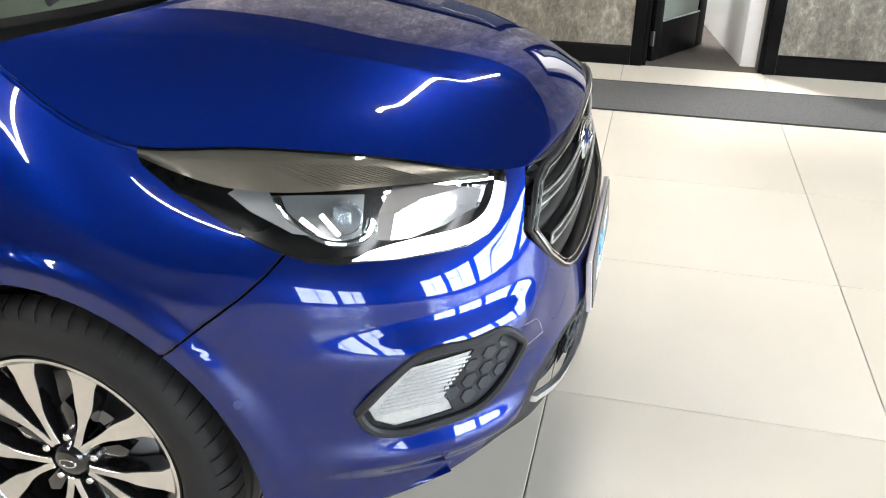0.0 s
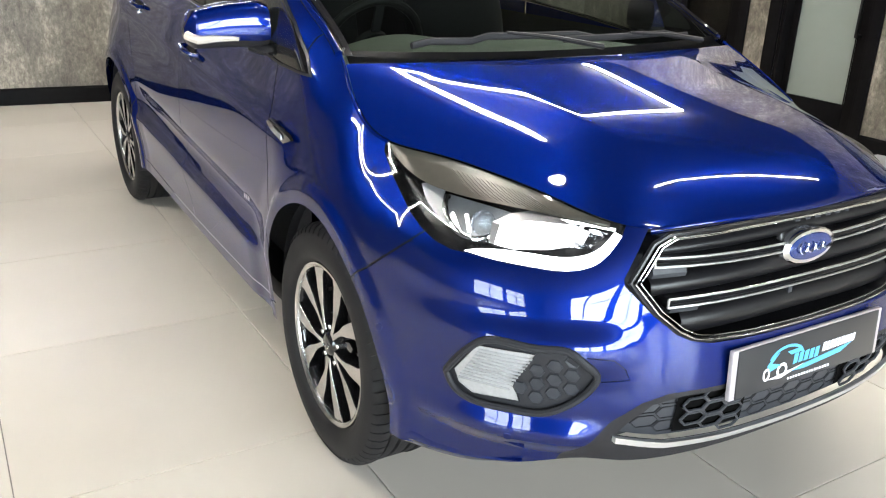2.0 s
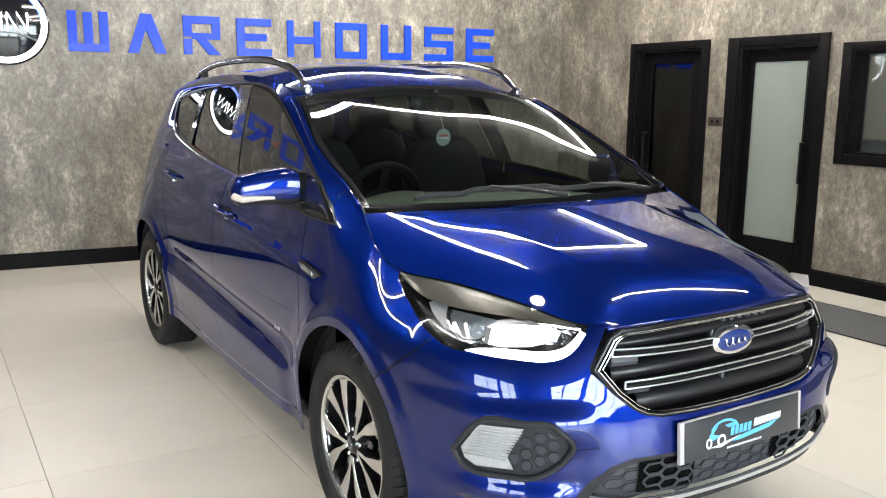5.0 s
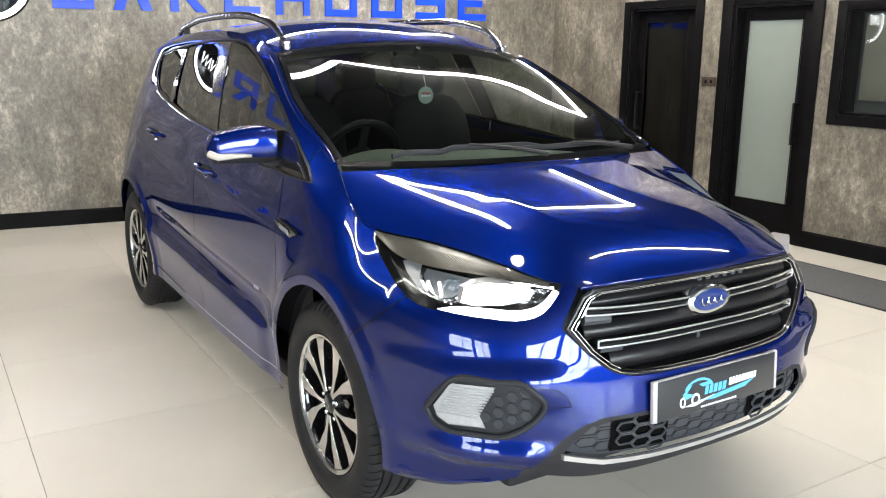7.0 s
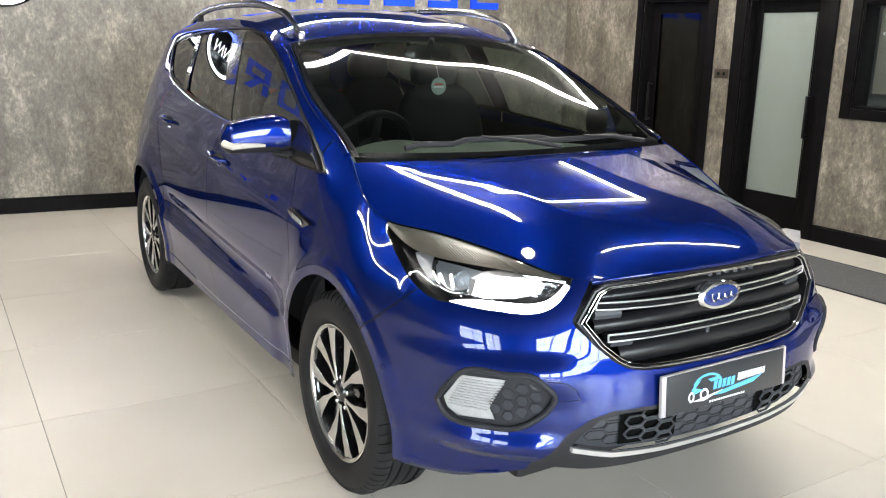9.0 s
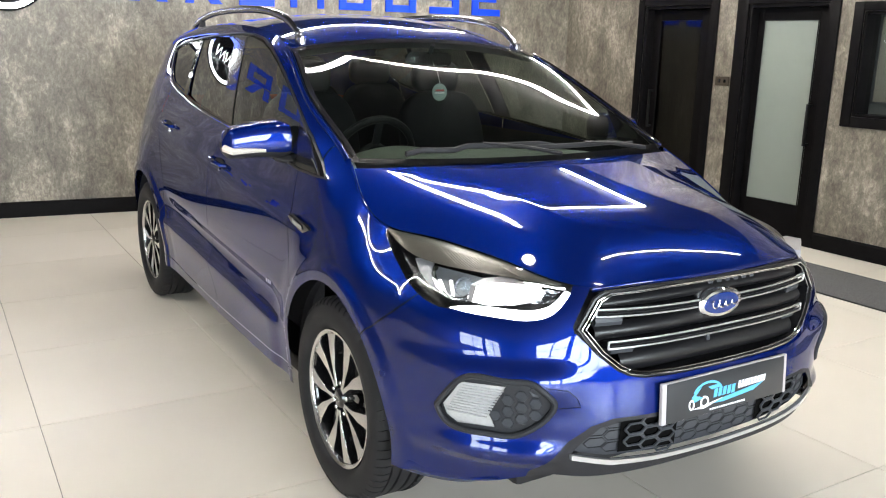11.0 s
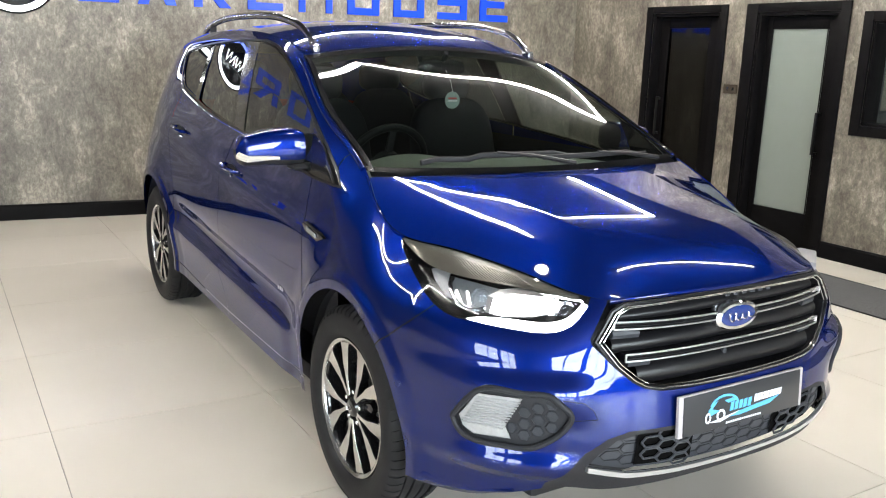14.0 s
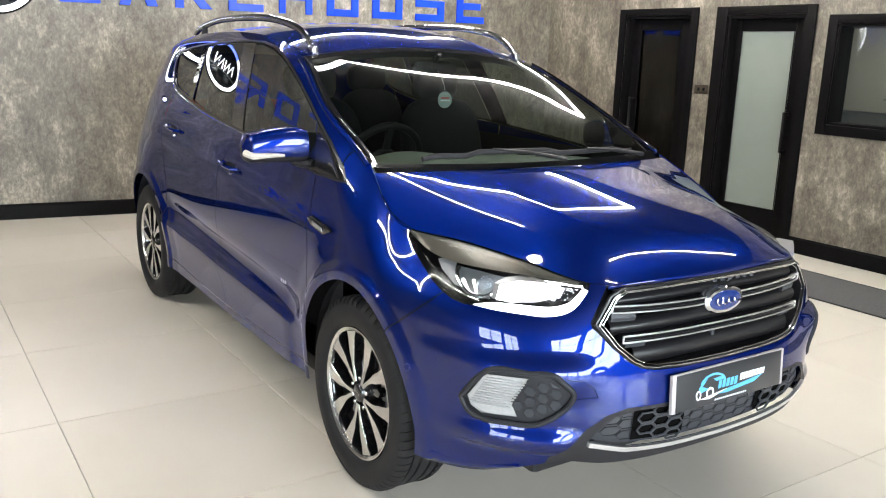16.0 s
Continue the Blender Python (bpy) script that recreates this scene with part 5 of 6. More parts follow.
def make_lamp(side_sign):
    lamp = new("headlamp")
    lamp.parent = car
    lamp["label"] = "clear headlamp unit with its white running light lit"

    def put(name, bm, material, label="", parent=lamp):
        if side_sign > 0:
            bmesh.ops.scale(bm, vec=(1, -1, 1), verts=bm.verts)
            bmesh.ops.reverse_faces(bm, faces=bm.faces)
        return part(name, bm, material, parent, label)
    put("lamp_cover", lamp_sheet.copy(), CLEAR)
    put("lamp_housing", bowl(lamp_sheet, LIN * .075, .95), LAMP_DARK, "smoked black lamp housing")
    tree = BVHTree.FromBMesh(lamp_sheet)

    def sunk(p, d):
        """The place d inside the lamp cover, seen along the lamp's way."""
        p = Vector(p)
        hit = tree.ray_cast(p + LAMP_WAY * .12, LIN, .3)[0]
        return (hit if hit else p) + LIN * d

    def along(points, n):
        rows = chord(points)
        f = Spline(rows)
        return [Vector(f(rows[-1][0] * i / n)) for i in range(n + 1)]
    # lit strip along the lower and inner edge
    low_edge = along([(.560, -.736, .8145), (.625, -.697, .8095), (.686, -.647, .807), (.745, -.573, .8085), (.763, -.527, .828), (.7645, -.482, .876)], 26)
    up_edge = along([(.585, -.714, .824), (.628, -.677, .829), (.683, -.623, .828), (.723, -.574, .829), (.744, -.534, .842), (.747, -.486, .879)], 26)
    bm = bmesh.new()
    rowsv = [[bm.verts.new(sunk(p.lerp(q, k / 3), .006 + .004 * k / 3)) for k in range(4)] for p, q in zip(low_edge, up_edge)]
    for r0, r1 in zip(rowsv, rowsv[1:]):
        for k in range(3):
            bm.faces.new((r0[k], r1[k], r1[k + 1], r0[k + 1]))
    bmesh.ops.recalc_face_normals(bm, faces=bm.faces)
    put("running_light", bm, DRL, "white lit running light strip")
    put("light_guide", tube(bmesh.new(), [sunk(p, .014) for p in along([(.592, -.626, .893), (.665, -.556, .889), (.744, -.484, .883)], 14)], .0028, 8), DRL, "thin lit guide along the top")
    put("light_guide", tube(bmesh.new(), [sunk(p, .018) for p in along([(.592, -.632, .888), (.604, -.642, .868), (.622, -.647, .851), (.648, -.632, .842), (.675, -.610, .840), (.689, -.575, .854), (.693, -.529, .882)], 24)], .0034, 8), BULB, "lit U-shaped guide round the inner lamp")

    def plate(pts, d, t, curve=0.0):
        bm = bmesh.new()
        a = [bm.verts.new(sunk(p, d)) for p in pts]
        bmesh.ops.triangulate(bm, faces=[bm.faces.new(a)])
        r = bmesh.ops.extrude_face_region(bm, geom=bm.faces[:])
        bmesh.ops.translate(bm, vec=LAMP_WAY * t, verts=[v for v in r["geom"] if isinstance(v, bmesh.types.BMVert)])
        bmesh.ops.recalc_face_normals(bm, faces=bm.faces)
        return bm
    # silvered back of the two chambers
    put("chamber_back", plate([(.43, -.715, .905), (.575, -.645, .896), (.580, -.705, .836), (.516, -.738, .842), (.452, -.735, .876)], .045, .003), CHAMBER)
    put("bezel_blade", plate([(.353, -.731, .907), (.366, -.721, .914), (.415, -.706, .909), (.432, -.724, .896), (.494, -.738, .852), (.470, -.747, .856), (.396, -.744, .886)], .020, .005), LAMP_GREY)
    # outer chamber: a projector in a silver U with two lit bars
    put("reflector_ring", tube(bmesh.new(), [sunk(p, .022) for p in along([(.430, -.708, .897), (.450, -.728, .880), (.482, -.735, .860), (.514, -.736, .845), (.545, -.726, .837), (.566, -.710, .838), (.579, -.690, .846), (.579, -.672, .860)], 24)], .0075, 10), REFLECTOR)
    for p, q in (((.475, -.721, .871), (.518, -.731, .847)), ((.503, -.702, .873), (.539, -.717, .848))):
        put("lit_bar", tube(bmesh.new(), [sunk(Vector(p).lerp(Vector(q), t), .022) for t in steps(0, 1, .25)], .0042, 8), BULB)
    r = .024
    m = Matrix.Translation(sunk((.548, -.690, .868), .034)) @ LAMP_WAY.to_track_quat("Z", "Y").to_matrix().to_4x4()
    bm = bmesh.new()
    lathe(bm, [(.012, -.03), (r * .75, -.028), (r * .98, -.010), (r * 1.08, .006), (r * 1.14, .008), (r * 1.14, 0)], 32, "z")
    bmesh.ops.transform(bm, matrix=m, verts=bm.verts)
    ch = put("reflector_bowl", bm, REFLECTOR)
    bm = bmesh.new()
    lathe(bm, [(0, .004), (r * .4, .002), (r * .6, -.004), (r * .7, -.012), (r * .7, -.026)], 28, "z")
    bmesh.ops.transform(bm, matrix=m, verts=bm.verts)
    put("projector_lens", bm, glass_lens, "", ch)
    # inner chamber: an angular bright trough with a lit block beside it
    def quad_box(name, corners, d0, d1, mats, flare=.82):
        bm = bmesh.new()
        outer = [bm.verts.new(sunk(p, d0)) for p in corners]
        mid = sum((Vector(p) for p in corners), Vector()) / len(corners)
        inner = [bm.verts.new(sunk(mid + (Vector(p) - mid) * flare, d1)) for p in corners]
        for i in range(len(corners)):
            bm.faces.new((outer[i], outer[(i + 1) % len(corners)], inner[(i + 1) % len(corners)], inner[i]))
        bm.faces.new(inner)
        bmesh.ops.recalc_face_normals(bm, faces=bm.faces)
        return put(name, bm, mats)
    quad_box("reflector_trough", [(.708, -.522, .880), (.738, -.495, .876), (.732, -.535, .846), (.706, -.570, .843)], .018, .036, REFLECTOR, .6)
    # low beam glare: an enlarged glowing plate, in an added cup that opens ahead
    deep = [Vector((.588, y, z)) for y, z in ((-.692, .836), (-.684, .880), (-.64, .893), (-.565, .891), (-.535, .878), (-.545, .848), (-.60, .832), (-.66, .828))]
    mouth = [p + Vector((.022 + .75 * (p.y + .692), 0, .002)) for p in deep]
    bm = bmesh.new()
    ma, da = [bm.verts.new(p) for p in mouth], [bm.verts.new(p) for p in deep]
    for i in range(len(ma)):
        bm.faces.new((ma[i], ma[(i + 1) % len(ma)], da[(i + 1) % len(da)], da[i]))
    bmesh.ops.recalc_face_normals(bm, faces=bm.faces)
    cup = put("beam_cup", bm, LAMP_GREY, "grey cup added to hide the glare plate from the side")
    bm = bmesh.new()
    bm.faces.new([bm.verts.new(p + Vector((.003, 0, 0))) for p in deep])
    put("glare_plate", bm, BEAM, "glowing plate that stands for the glare of the low beam", cup)
    for t in (.25, .5, .75):
        a, b = deep[1].lerp(deep[4], t), deep[0].lerp(deep[5], t)
        put("cup_rib", tube(bmesh.new(), [a + Vector((.012, 0, 0)), b + Vector((.012, 0, 0))], .0024, 6), REFLECTOR, "", cup)
    # ridged upper cover
    bm = bmesh.new()
    def upper(u, v):
        e = EDGE(AT[7] + (AT[3] - AT[7]) * u)
        a = Vector((e[0], -e[1], e[2])) + Vector((0, -.001, -.003))
        lowp = Vector(under(under_rows[-1][0] * u))
        return inset(a.lerp(lowp, v), .003 + .018 * v ** 2)
    under_rows = chord([(.205, -.745, .962), (.36, -.742, .922), (.50, -.695, .912), (.62, -.61, .905), (.745, -.492, .884)])
    under = Spline(under_rows)
    grid(bm, upper, steps(.0, .99, .04), steps(0, 1, .125))
    put("upper_bezel", bm, BEZEL, "satin brown-grey upper lamp bezel with fine ridges")
    for k in range(16):
        u = .34 + k * .022
        pts = [upper(u + .16 * t, .28 + .58 * t) + LAMP_WAY * .0008 for t in steps(0, 1, .2)]
        put("ridge", tube(bmesh.new(), pts, .0011, 6), BEZEL)
    return lamp


glass_lens = mat("projector_lens_glass", (.75, .82, .88), .02, 0, spec=.8, trans=.85, ior=1.5)
for sgn in (-1, 1):
    make_lamp(sgn)

# fog lamps
FOG_GREY = mat("fog_pocket_plastic", (.022, .023, .026), .5, spec=.25, bump=.2, bscale=500)
FOG_CELL = mat("fog_cell_plastic", (.034, .037, .043), .45, spec=.3, bump=.2, bscale=500)
FOG_GLASS = mat("ribbed_fog_glass", (.42, .425, .43), .2, .3, coat=.5, vary=.12, scale=70)


FOG_MID = sum((Vector(p) for p in FOG), Vector()) / len(FOG)


def make_fog(side_sign):
    fog = new("fog_lamp")
    fog.parent = car
    fog["label"] = "ribbed clear fog lamp in a dark grey pocket"

    def put(name, bm, material, label=""):
        if side_sign > 0:
            bmesh.ops.scale(bm, vec=(1, -1, 1), verts=bm.verts)
            bmesh.ops.reverse_faces(bm, faces=bm.faces)
        return part(name, bm, material, fog, label, angle=40)
    put("pocket", bowl(joined(fog_sheet.copy(), foglens_sheet.copy()), LIN * .028, .95), FOG_GREY, "dark grey plastic pocket")
    put("pocket_face", moved(fog_sheet.copy(), LIN * .007), FOG_GREY)
    face = joined(fog_sheet.copy(), foglens_sheet.copy())
    tree = BVHTree.FromBMesh(face)

    def snap(p, out=0.0):
        p = Vector(p)
        hit = tree.ray_cast(p + LAMP_WAY * .1, LIN, .3)[0]
        return (hit if hit else p) + LAMP_WAY * out
    ring = [snap(Vector(p).lerp(FOG_MID, .004), .001) for p in FOG]
    rows = chord([tuple(p) for p in ring + ring[:1]])
    f = Spline(rows)
    put("pocket_rim", tube(bmesh.new(), [f(t) for t in steps(0, rows[-1][0], .012)], .0085, 8, up=LAMP_WAY, cap=False), FOG_GREY)
    lens = bowl(foglens_sheet, LIN * .02, .96)
    bmesh.ops.translate(lens, vec=LIN * .006, verts=lens.verts)
    put("fog_lens_shell", lens, LAMP_GREY)
    put("fog_lens", moved(foglens_sheet.copy(), LIN * .0035), FOG_GLASS)
    # horizontal ribs of the lens
    for k in range(11):
        z = .537 + k * .0082
        a = (.600 + k * .0045, -.766 + k * .0026, z)
        b = (.709 + k * .0034, -.690 + k * .0034, z)
        pts = [snap(Vector(a).lerp(Vector(b), t), -.0035) for t in steps(0.03, .93, .18)]
        put("lens_rib", tube(bmesh.new(), pts, .0030, 6), FOG_GLASS)
    pts = [(.606, -.761, .524), (.704, -.692, .530), (.716, -.681, .517), (.635, -.744, .511)]
    bm = bmesh.new()
    vs = [bm.verts.new(snap(p, -.0015)) for p in pts]
    bm.faces.new(vs)
    put("lens_foot", bm, FOG_GLASS)
    # honeycomb of the pocket's blank part
    rx, ux = LA, LB
    o = Vector((.762, -.622, .573))
    for i in range(-2, 3):
        for j in range(-2, 3):
            c = o + rx * (i * .036) + ux * (j * .031 + (.0155 if i % 2 else 0))
            uv = (c.dot(LA), c.dot(LB))
            poly = lamp2([(.742, -.645, .632), (.782, -.598, .627), (.808, -.562, .585), (.778, -.615, .517), (.728, -.672, .506), (.712, -.688, .56)])
            k = False
            for a in range(len(poly)):
                (x1, y1), (x2, y2) = poly[a], poly[(a + 1) % len(poly)]
                if (y1 > uv[1]) != (y2 > uv[1]) and uv[0] < (x2 - x1) * (uv[1] - y1) / (y2 - y1) + x1:
                    k = not k
            if not k:
                continue
            bm = bmesh.new()
            hexa = [snap(c + rx * (.0185 * math.cos(q)) + ux * (.0165 * math.sin(q)), -.008) for q in [math.pi / 3 * n for n in range(6)]]
            fcs = bm.faces.new([bm.verts.new(p) for p in hexa])
            r = bmesh.ops.extrude_face_region(bm, geom=[fcs])
            top_v = [v for v in r["geom"] if isinstance(v, bmesh.types.BMVert)]
            bmesh.ops.translate(bm, vec=LAMP_WAY * .0045, verts=top_v)
            cc = sum((v.co for v in top_v), Vector()) / 6
            for v in top_v:
                v.co = cc + (v.co - cc) * .84
            bmesh.ops.recalc_face_normals(bm, faces=bm.faces)
            put("honeycomb_cell", bm, FOG_CELL)
    return fog


for sgn in (-1, 1):
    make_fog(sgn)

# sensors in the bumper
for sy in (-1, 1):
    for p in ((.703, -.688, .43), (.398, -.862, .586)):
        co, no, idx, dist = LIKE[0].find_nearest(Vector(p))
        bm = bmesh.new()
        lathe(bm, [(0, .0016), (.0088, .0014), (.0100, .0004), (.0104, -.010)], 24, "z")
        bmesh.ops.transform(bm, matrix=Matrix.Translation(co) @ no.to_track_quat("Z", "Y").to_matrix().to_4x4(), verts=bm.verts)
        if sy > 0:
            bm = mirrored(bm)
        part("parking_sensor", bm, PAINT, car)

# honeycomb of the lower intake: near-black sheets painted as the shade of open cells, and raised grey outlines
def hex_ring(c, w, h, t, x):
    pts = [(c[0] + a * w, c[1] + b * h) for a, b in ((-.5, 0), (-.28, .5), (.28, .5), (.5, 0), (.28, -.5), (-.28, -.5), (-.5, 0))]
    return [(nose_x(y, z, x), y, z) for y, z in pts]


def in_intake(y, z):
    y = -abs(y)
    lo = .404 + .05 * abs(y) + (.06 * ease(.40, .50, abs(y)))
    hi = .528 - ease(.40, .50, abs(y)) * .07
    return lo + .008 < z < hi - .006


for (y0, y1), open_cell in (((-.48, -.37), False), ((-.37, -.165), True), ((-.165, .165), False), ((.165, .37), True), ((.37, .48), False)):
    if open_cell:
        # no real hole: the dark depth is a near-black sheet
        bm = bmesh.new()
        grid(bm, lambda y, z: Vector((nose_x(y, .412 + .05 * abs(y) + z * (.526 - .412 - .05 * abs(y)), -.012), y, .412 + .05 * abs(y) + z * (.526 - .412 - .05 * abs(y)))), steps(y0 + .004, y1 - .004, .03), (0, 1))
        part("intake_shade_sheet", bm, mat("intake_shade_black", (.003, .003, .003), .9, spec=.05), car)
for i in range(-9, 10):
    for j in range(0, 5):
        y, z = i * .054, .428 + j * .036 + (.018 if i % 2 else 0)
        if in_intake(y, z) and .175 < abs(y) < .365:
            part("honeycomb_cell", tube(bmesh.new(), hex_ring((y, z), .066, .030, 0, -.006), .0036, 6, up=(1, 0, 0), cap=False), GREY_PLASTIC, car)
        elif in_intake(y, z):
            part("embossed_cell", tube(bmesh.new(), hex_ring((y, z), .064, .028, 0, -.019), .0018, 6, up=(1, 0, 0), cap=False), FOG_GREY, car)

# number plate with a dealer's printed card
PLATE_M = Matrix.Translation((.921, 0, .566)) @ pose(0, 0, 0, 90, 0, 90) @ pose(0, 0, 0, -4, 0, 0)   # x to the car's left, y up, z ahead
PLATE_FRAME = mat("grey_plate_edge", (.42, .39, .40), .35, vary=.08, scale=30)
PLATE_BLACK = mat("printed_dark_card", (.022, .024, .027), .30, coat=.4)
PRINT_BLUE = mat("printed_light_blue", (.10, .42, .70), .35)
PRINT_WHITE = mat("printed_white", (.80, .82, .84), .4)
plate = part("number_plate", boxed(-.262, .262, -.060, .060, -.012, 0, .003, m=PLATE_M), PLATE_FRAME, car, "dark dealer plate with pale edges and printed shapes")
part("plate_card", boxed(-.246, .246, -.0575, .0575, 0, .003, .001, m=PLATE_M), PLATE_BLACK, plate)


def print_shape(pts, material, z=.0032):
    bm = bmesh.new()
    prism(bm, pts, .0008, PLATE_M @ Matrix.Translation((0, 0, z)))
    part("printed_shape", bm, material, plate, smooth=False)


def arc_band(cx, cy, rx, ry, a0, a1, w, n=14):
    o = [(cx + rx * math.cos(a), cy + ry * math.sin(a)) for a in steps(a0, a1, (a1 - a0) / n)]
    i = [(cx + (rx - w) * math.cos(a), cy + (ry - w) * math.sin(a)) for a in steps(a0, a1, (a1 - a0) / n)]
    return o + i[::-1]


print_shape(arc_band(-.085, .004, .060, .036, .25, 2.9, .007), PRINT_BLUE)          # roof of a drawn car
print_shape([(-.150, .002), (-.128, .020), (-.112, .026), (-.135, .004), (-.10, -.006), (-.145, -.016)], PRINT_BLUE)
print_shape([(-.085, .022), (-.045, .024), (-.030, .014), (-.070, .012)], PRINT_BLUE)
print_shape(arc_band(-.098, -.020, .018, .018, 0, 6.2, .007, 20), PRINT_WHITE)
print_shape(arc_band(-.150, -.020, .012, .016, 0, 6.2, .006, 16), PRINT_WHITE)
print_shape([(-.146, -.034), (-.110, -.030), (-.020, -.020), (-.10, -.040)], PRINT_WHITE)
print_shape([(-.070, -.030), (-.020, -.021), (.152, -.004), (.110, -.022), (-.02, -.033)], PRINT_BLUE)   # sweep under the word bars
for k in range(5):
    x = -.062 + k * .0185
    print_shape([(x, -.014), (x + .014, -.013), (x + .018, .012), (x + .004, .011)], PRINT_BLUE, .0034)
for k in range(9):
    x = .040 + k * .0135
    print_shape([(x, -.006 + k * .0004), (x + .0105, -.0055 + k * .0004), (x + .0135, .017), (x + .003, .0165)], PRINT_WHITE, .0034)
for k in range(16):
    x = -.075 + k * .0095
    print_shape([(x, -.050), (x + .006, -.050), (x + .006, -.044), (x, -.044)], PRINT_WHITE)

# ---- wheels ----
def tyre_mesh():
    bm = bmesh.new()
    R, w = .345, .112
    prof = [(.236, w - .026), (.246, w - .008), (.262, w + .002), (.290, w + .004), (.312, w), (.328, w - .010), (.338, w - .024), (R - .003, w - .036)]
    flat = []
    for g in (.058, .022, -.022, -.058):
        flat += [(R - .001, g + .006), (R - .009, g + .004), (R - .009, g - .004), (R - .001, g - .006)]
    prof += flat + [(r, -h) for r, h in prof[::-1]]
    return lathe(bm, prof, 72, "y")


def tread_mesh():
    """Shoulder lugs of the tread."""
    bm = bmesh.new()
    n = 64
    for s in (-1, 1):
        for i in range(n):
            a0, a1 = 2 * math.pi * (i + .06) / n, 2 * math.pi * (i + .88) / n
            ring = []
            for h, r0, r1 in ((.062, .3435, .3475), (.082, .342, .346), (.100, .332, .336), (.108, .320, .3235)):
                ring.append([(r0, h), (r1, h)])
            vs = {}
            for k, pair in enumerate(ring):
                for q, (r, h) in enumerate(pair):
                    for j, a in enumerate((a0 + .012 * k * s, a1 + .012 * k * s)):
                        vs[k, q, j] = bm.verts.new((r * math.cos(a), s * h, r * math.sin(a)))
            for k in range(3):
                bm.faces.new((vs[k, 1, 0], vs[k, 1, 1], vs[k + 1, 1, 1], vs[k + 1, 1, 0]))
                for j in (0, 1):
                    bm.faces.new((vs[k, 0, j], vs[k, 1, j], vs[k + 1, 1, j], vs[k + 1, 0, j]))
    bmesh.ops.recalc_face_normals(bm, faces=bm.faces)
    return bm


RIM_BLACK = mat("gloss_black_alloy", (.010, .010, .011), .12, .3, coat=1)
FACE = -.088      # outer face of the spokes, along the axle


def spoke_arm(bm, ang, lean, inner=.042, outer=.223):
    """One arm of a V spoke: narrow at the hub, broad at the rim."""
    def at(r, t):
        return r * math.cos(t), r * math.sin(t)
    c = math.radians(ang)
    pts = []
    n = 7
    sgn = 1 if lean > 0 else -1
    for e in (1, -1):
        row = []
        for i in range(n + 1):
            k = i / n
            r = inner + (outer - inner) * k
            mid = c + math.radians(lean) * (.32 + .68 * k ** .8) if k else c + math.radians(lean) * .32
            half = (.0075 + .013 * ease(.30, .70, k) + .012 * ease(.80, 1, k)) / r
            row.append(at(r, mid + e * half))
        pts.append(row)
    return pts[0] + pts[1][::-1]


def build_wheel(name):
    w = new(name)
    w.parent = car
    w["label"] = "five V-spoke alloy wheel, machined silver on gloss black"
    ty = part("tyre", tyre_mesh(), TYRE, w, "black rubber tyre")
    tagged(part("tread", tread_mesh(), TYRE, ty), kind="stuff")
    bm = bmesh.new()
    lathe(bm, [(.238, -.092), (.236, -.098), (.231, -.099), (.224, -.094), (.218, -.080), (.212, -.03), (.210, .09), (.232, .10)], 64, "y")
    part("rim_barrel", bm, RIM_BLACK, w)
    part("rim_lip", lathe(bmesh.new(), [(.2375, -.0955), (.236, -.100), (.231, -.101), (.2235, -.096), (.222, -.09)], 72, "y"), SILVER, w, "machined silver rim lip")
    for k in range(5):
        ang = 53 + 72 * k
        for lean in (-19.5, 19.5):
            poly = spoke_arm(None, ang, lean)
            m = Matrix.Translation((0, FACE, 0)) @ pose(0, 0, 0, 90, 0, 0)
            bm = bmesh.new()
            prism(bm, poly, .0035, m, .0012, 1)
            sp = part("spoke_face", bm, SILVER, w, "machined silver spoke face", angle=25)
            sp.rotation_euler = (0, 0, 0)
            bm = bmesh.new()
            cx = [(x * 1.0, y) for x, y in poly]
            prism(bm, cx, .045, Matrix.Translation((0, FACE + .0455, 0)) @ pose(0, 0, 0, 90, 0, 0))
            part("spoke", bm, RIM_BLACK, w, angle=25)
        a = math.radians(ang + 36)
        bm = bmesh.new()
        p = [(.05, -.012), (.11, -.016), (.13, 0), (.11, .016), (.05, .012)]
        prism(bm, [(x * math.cos(a) - y * math.sin(a), x * math.sin(a) + y * math.cos(a)) for x, y in p], .03, Matrix.Translation((0, FACE + .045, 0)) @ pose(0, 0, 0, 90, 0, 0), .004)
        part("spoke_web", bm, RIM_BLACK, w)
        bm = bmesh.new()
        lathe(bm, [(0, -.014), (.006, -.0135), (.0085, -.011), (.0085, .01)], 6, "y", (.054 * math.cos(a), FACE + .012, .054 * math.sin(a)))
        part("wheel_nut", bm, SILVER, w, "bright wheel nut")
    part("hub_cap", lathe(bmesh.new(), [(0, -.010), (.022, -.0095), (.030, -.006), (.034, 0), (.046, .012), (.062, .02), (.062, .06)], 40, "y", (0, FACE, 0)), RIM_BLACK, w, "black hub cap")
    bm = bmesh.new()
    tube(bm, [(.017 * math.cos(t), FACE - .0102, .009 * math.sin(t)) for t in steps(0, 2 * math.pi, .3)], .0012, 6, up=(0, 1, 0), cap=False)
    part("hub_oval", bm, SILVER, w)
    part("brake_disc", lathe(bmesh.new(), [(.06, .0), (.150, .0), (.152, .004), (.152, .022), (.06, .022)], 56, "y"), STEEL, w, "brushed steel brake disc")
    bm = bmesh.new()
    prism(bm, [(.07, .06), (.125, .09), (.155, .02), (.15, -.06), (.09, -.07)], .05, Matrix.Translation((0, .02, 0)) @ pose(0, 0, 0, 90, 0, 0), .006)
    part("brake_caliper", bm, LAMP_GREY, w)
    return w


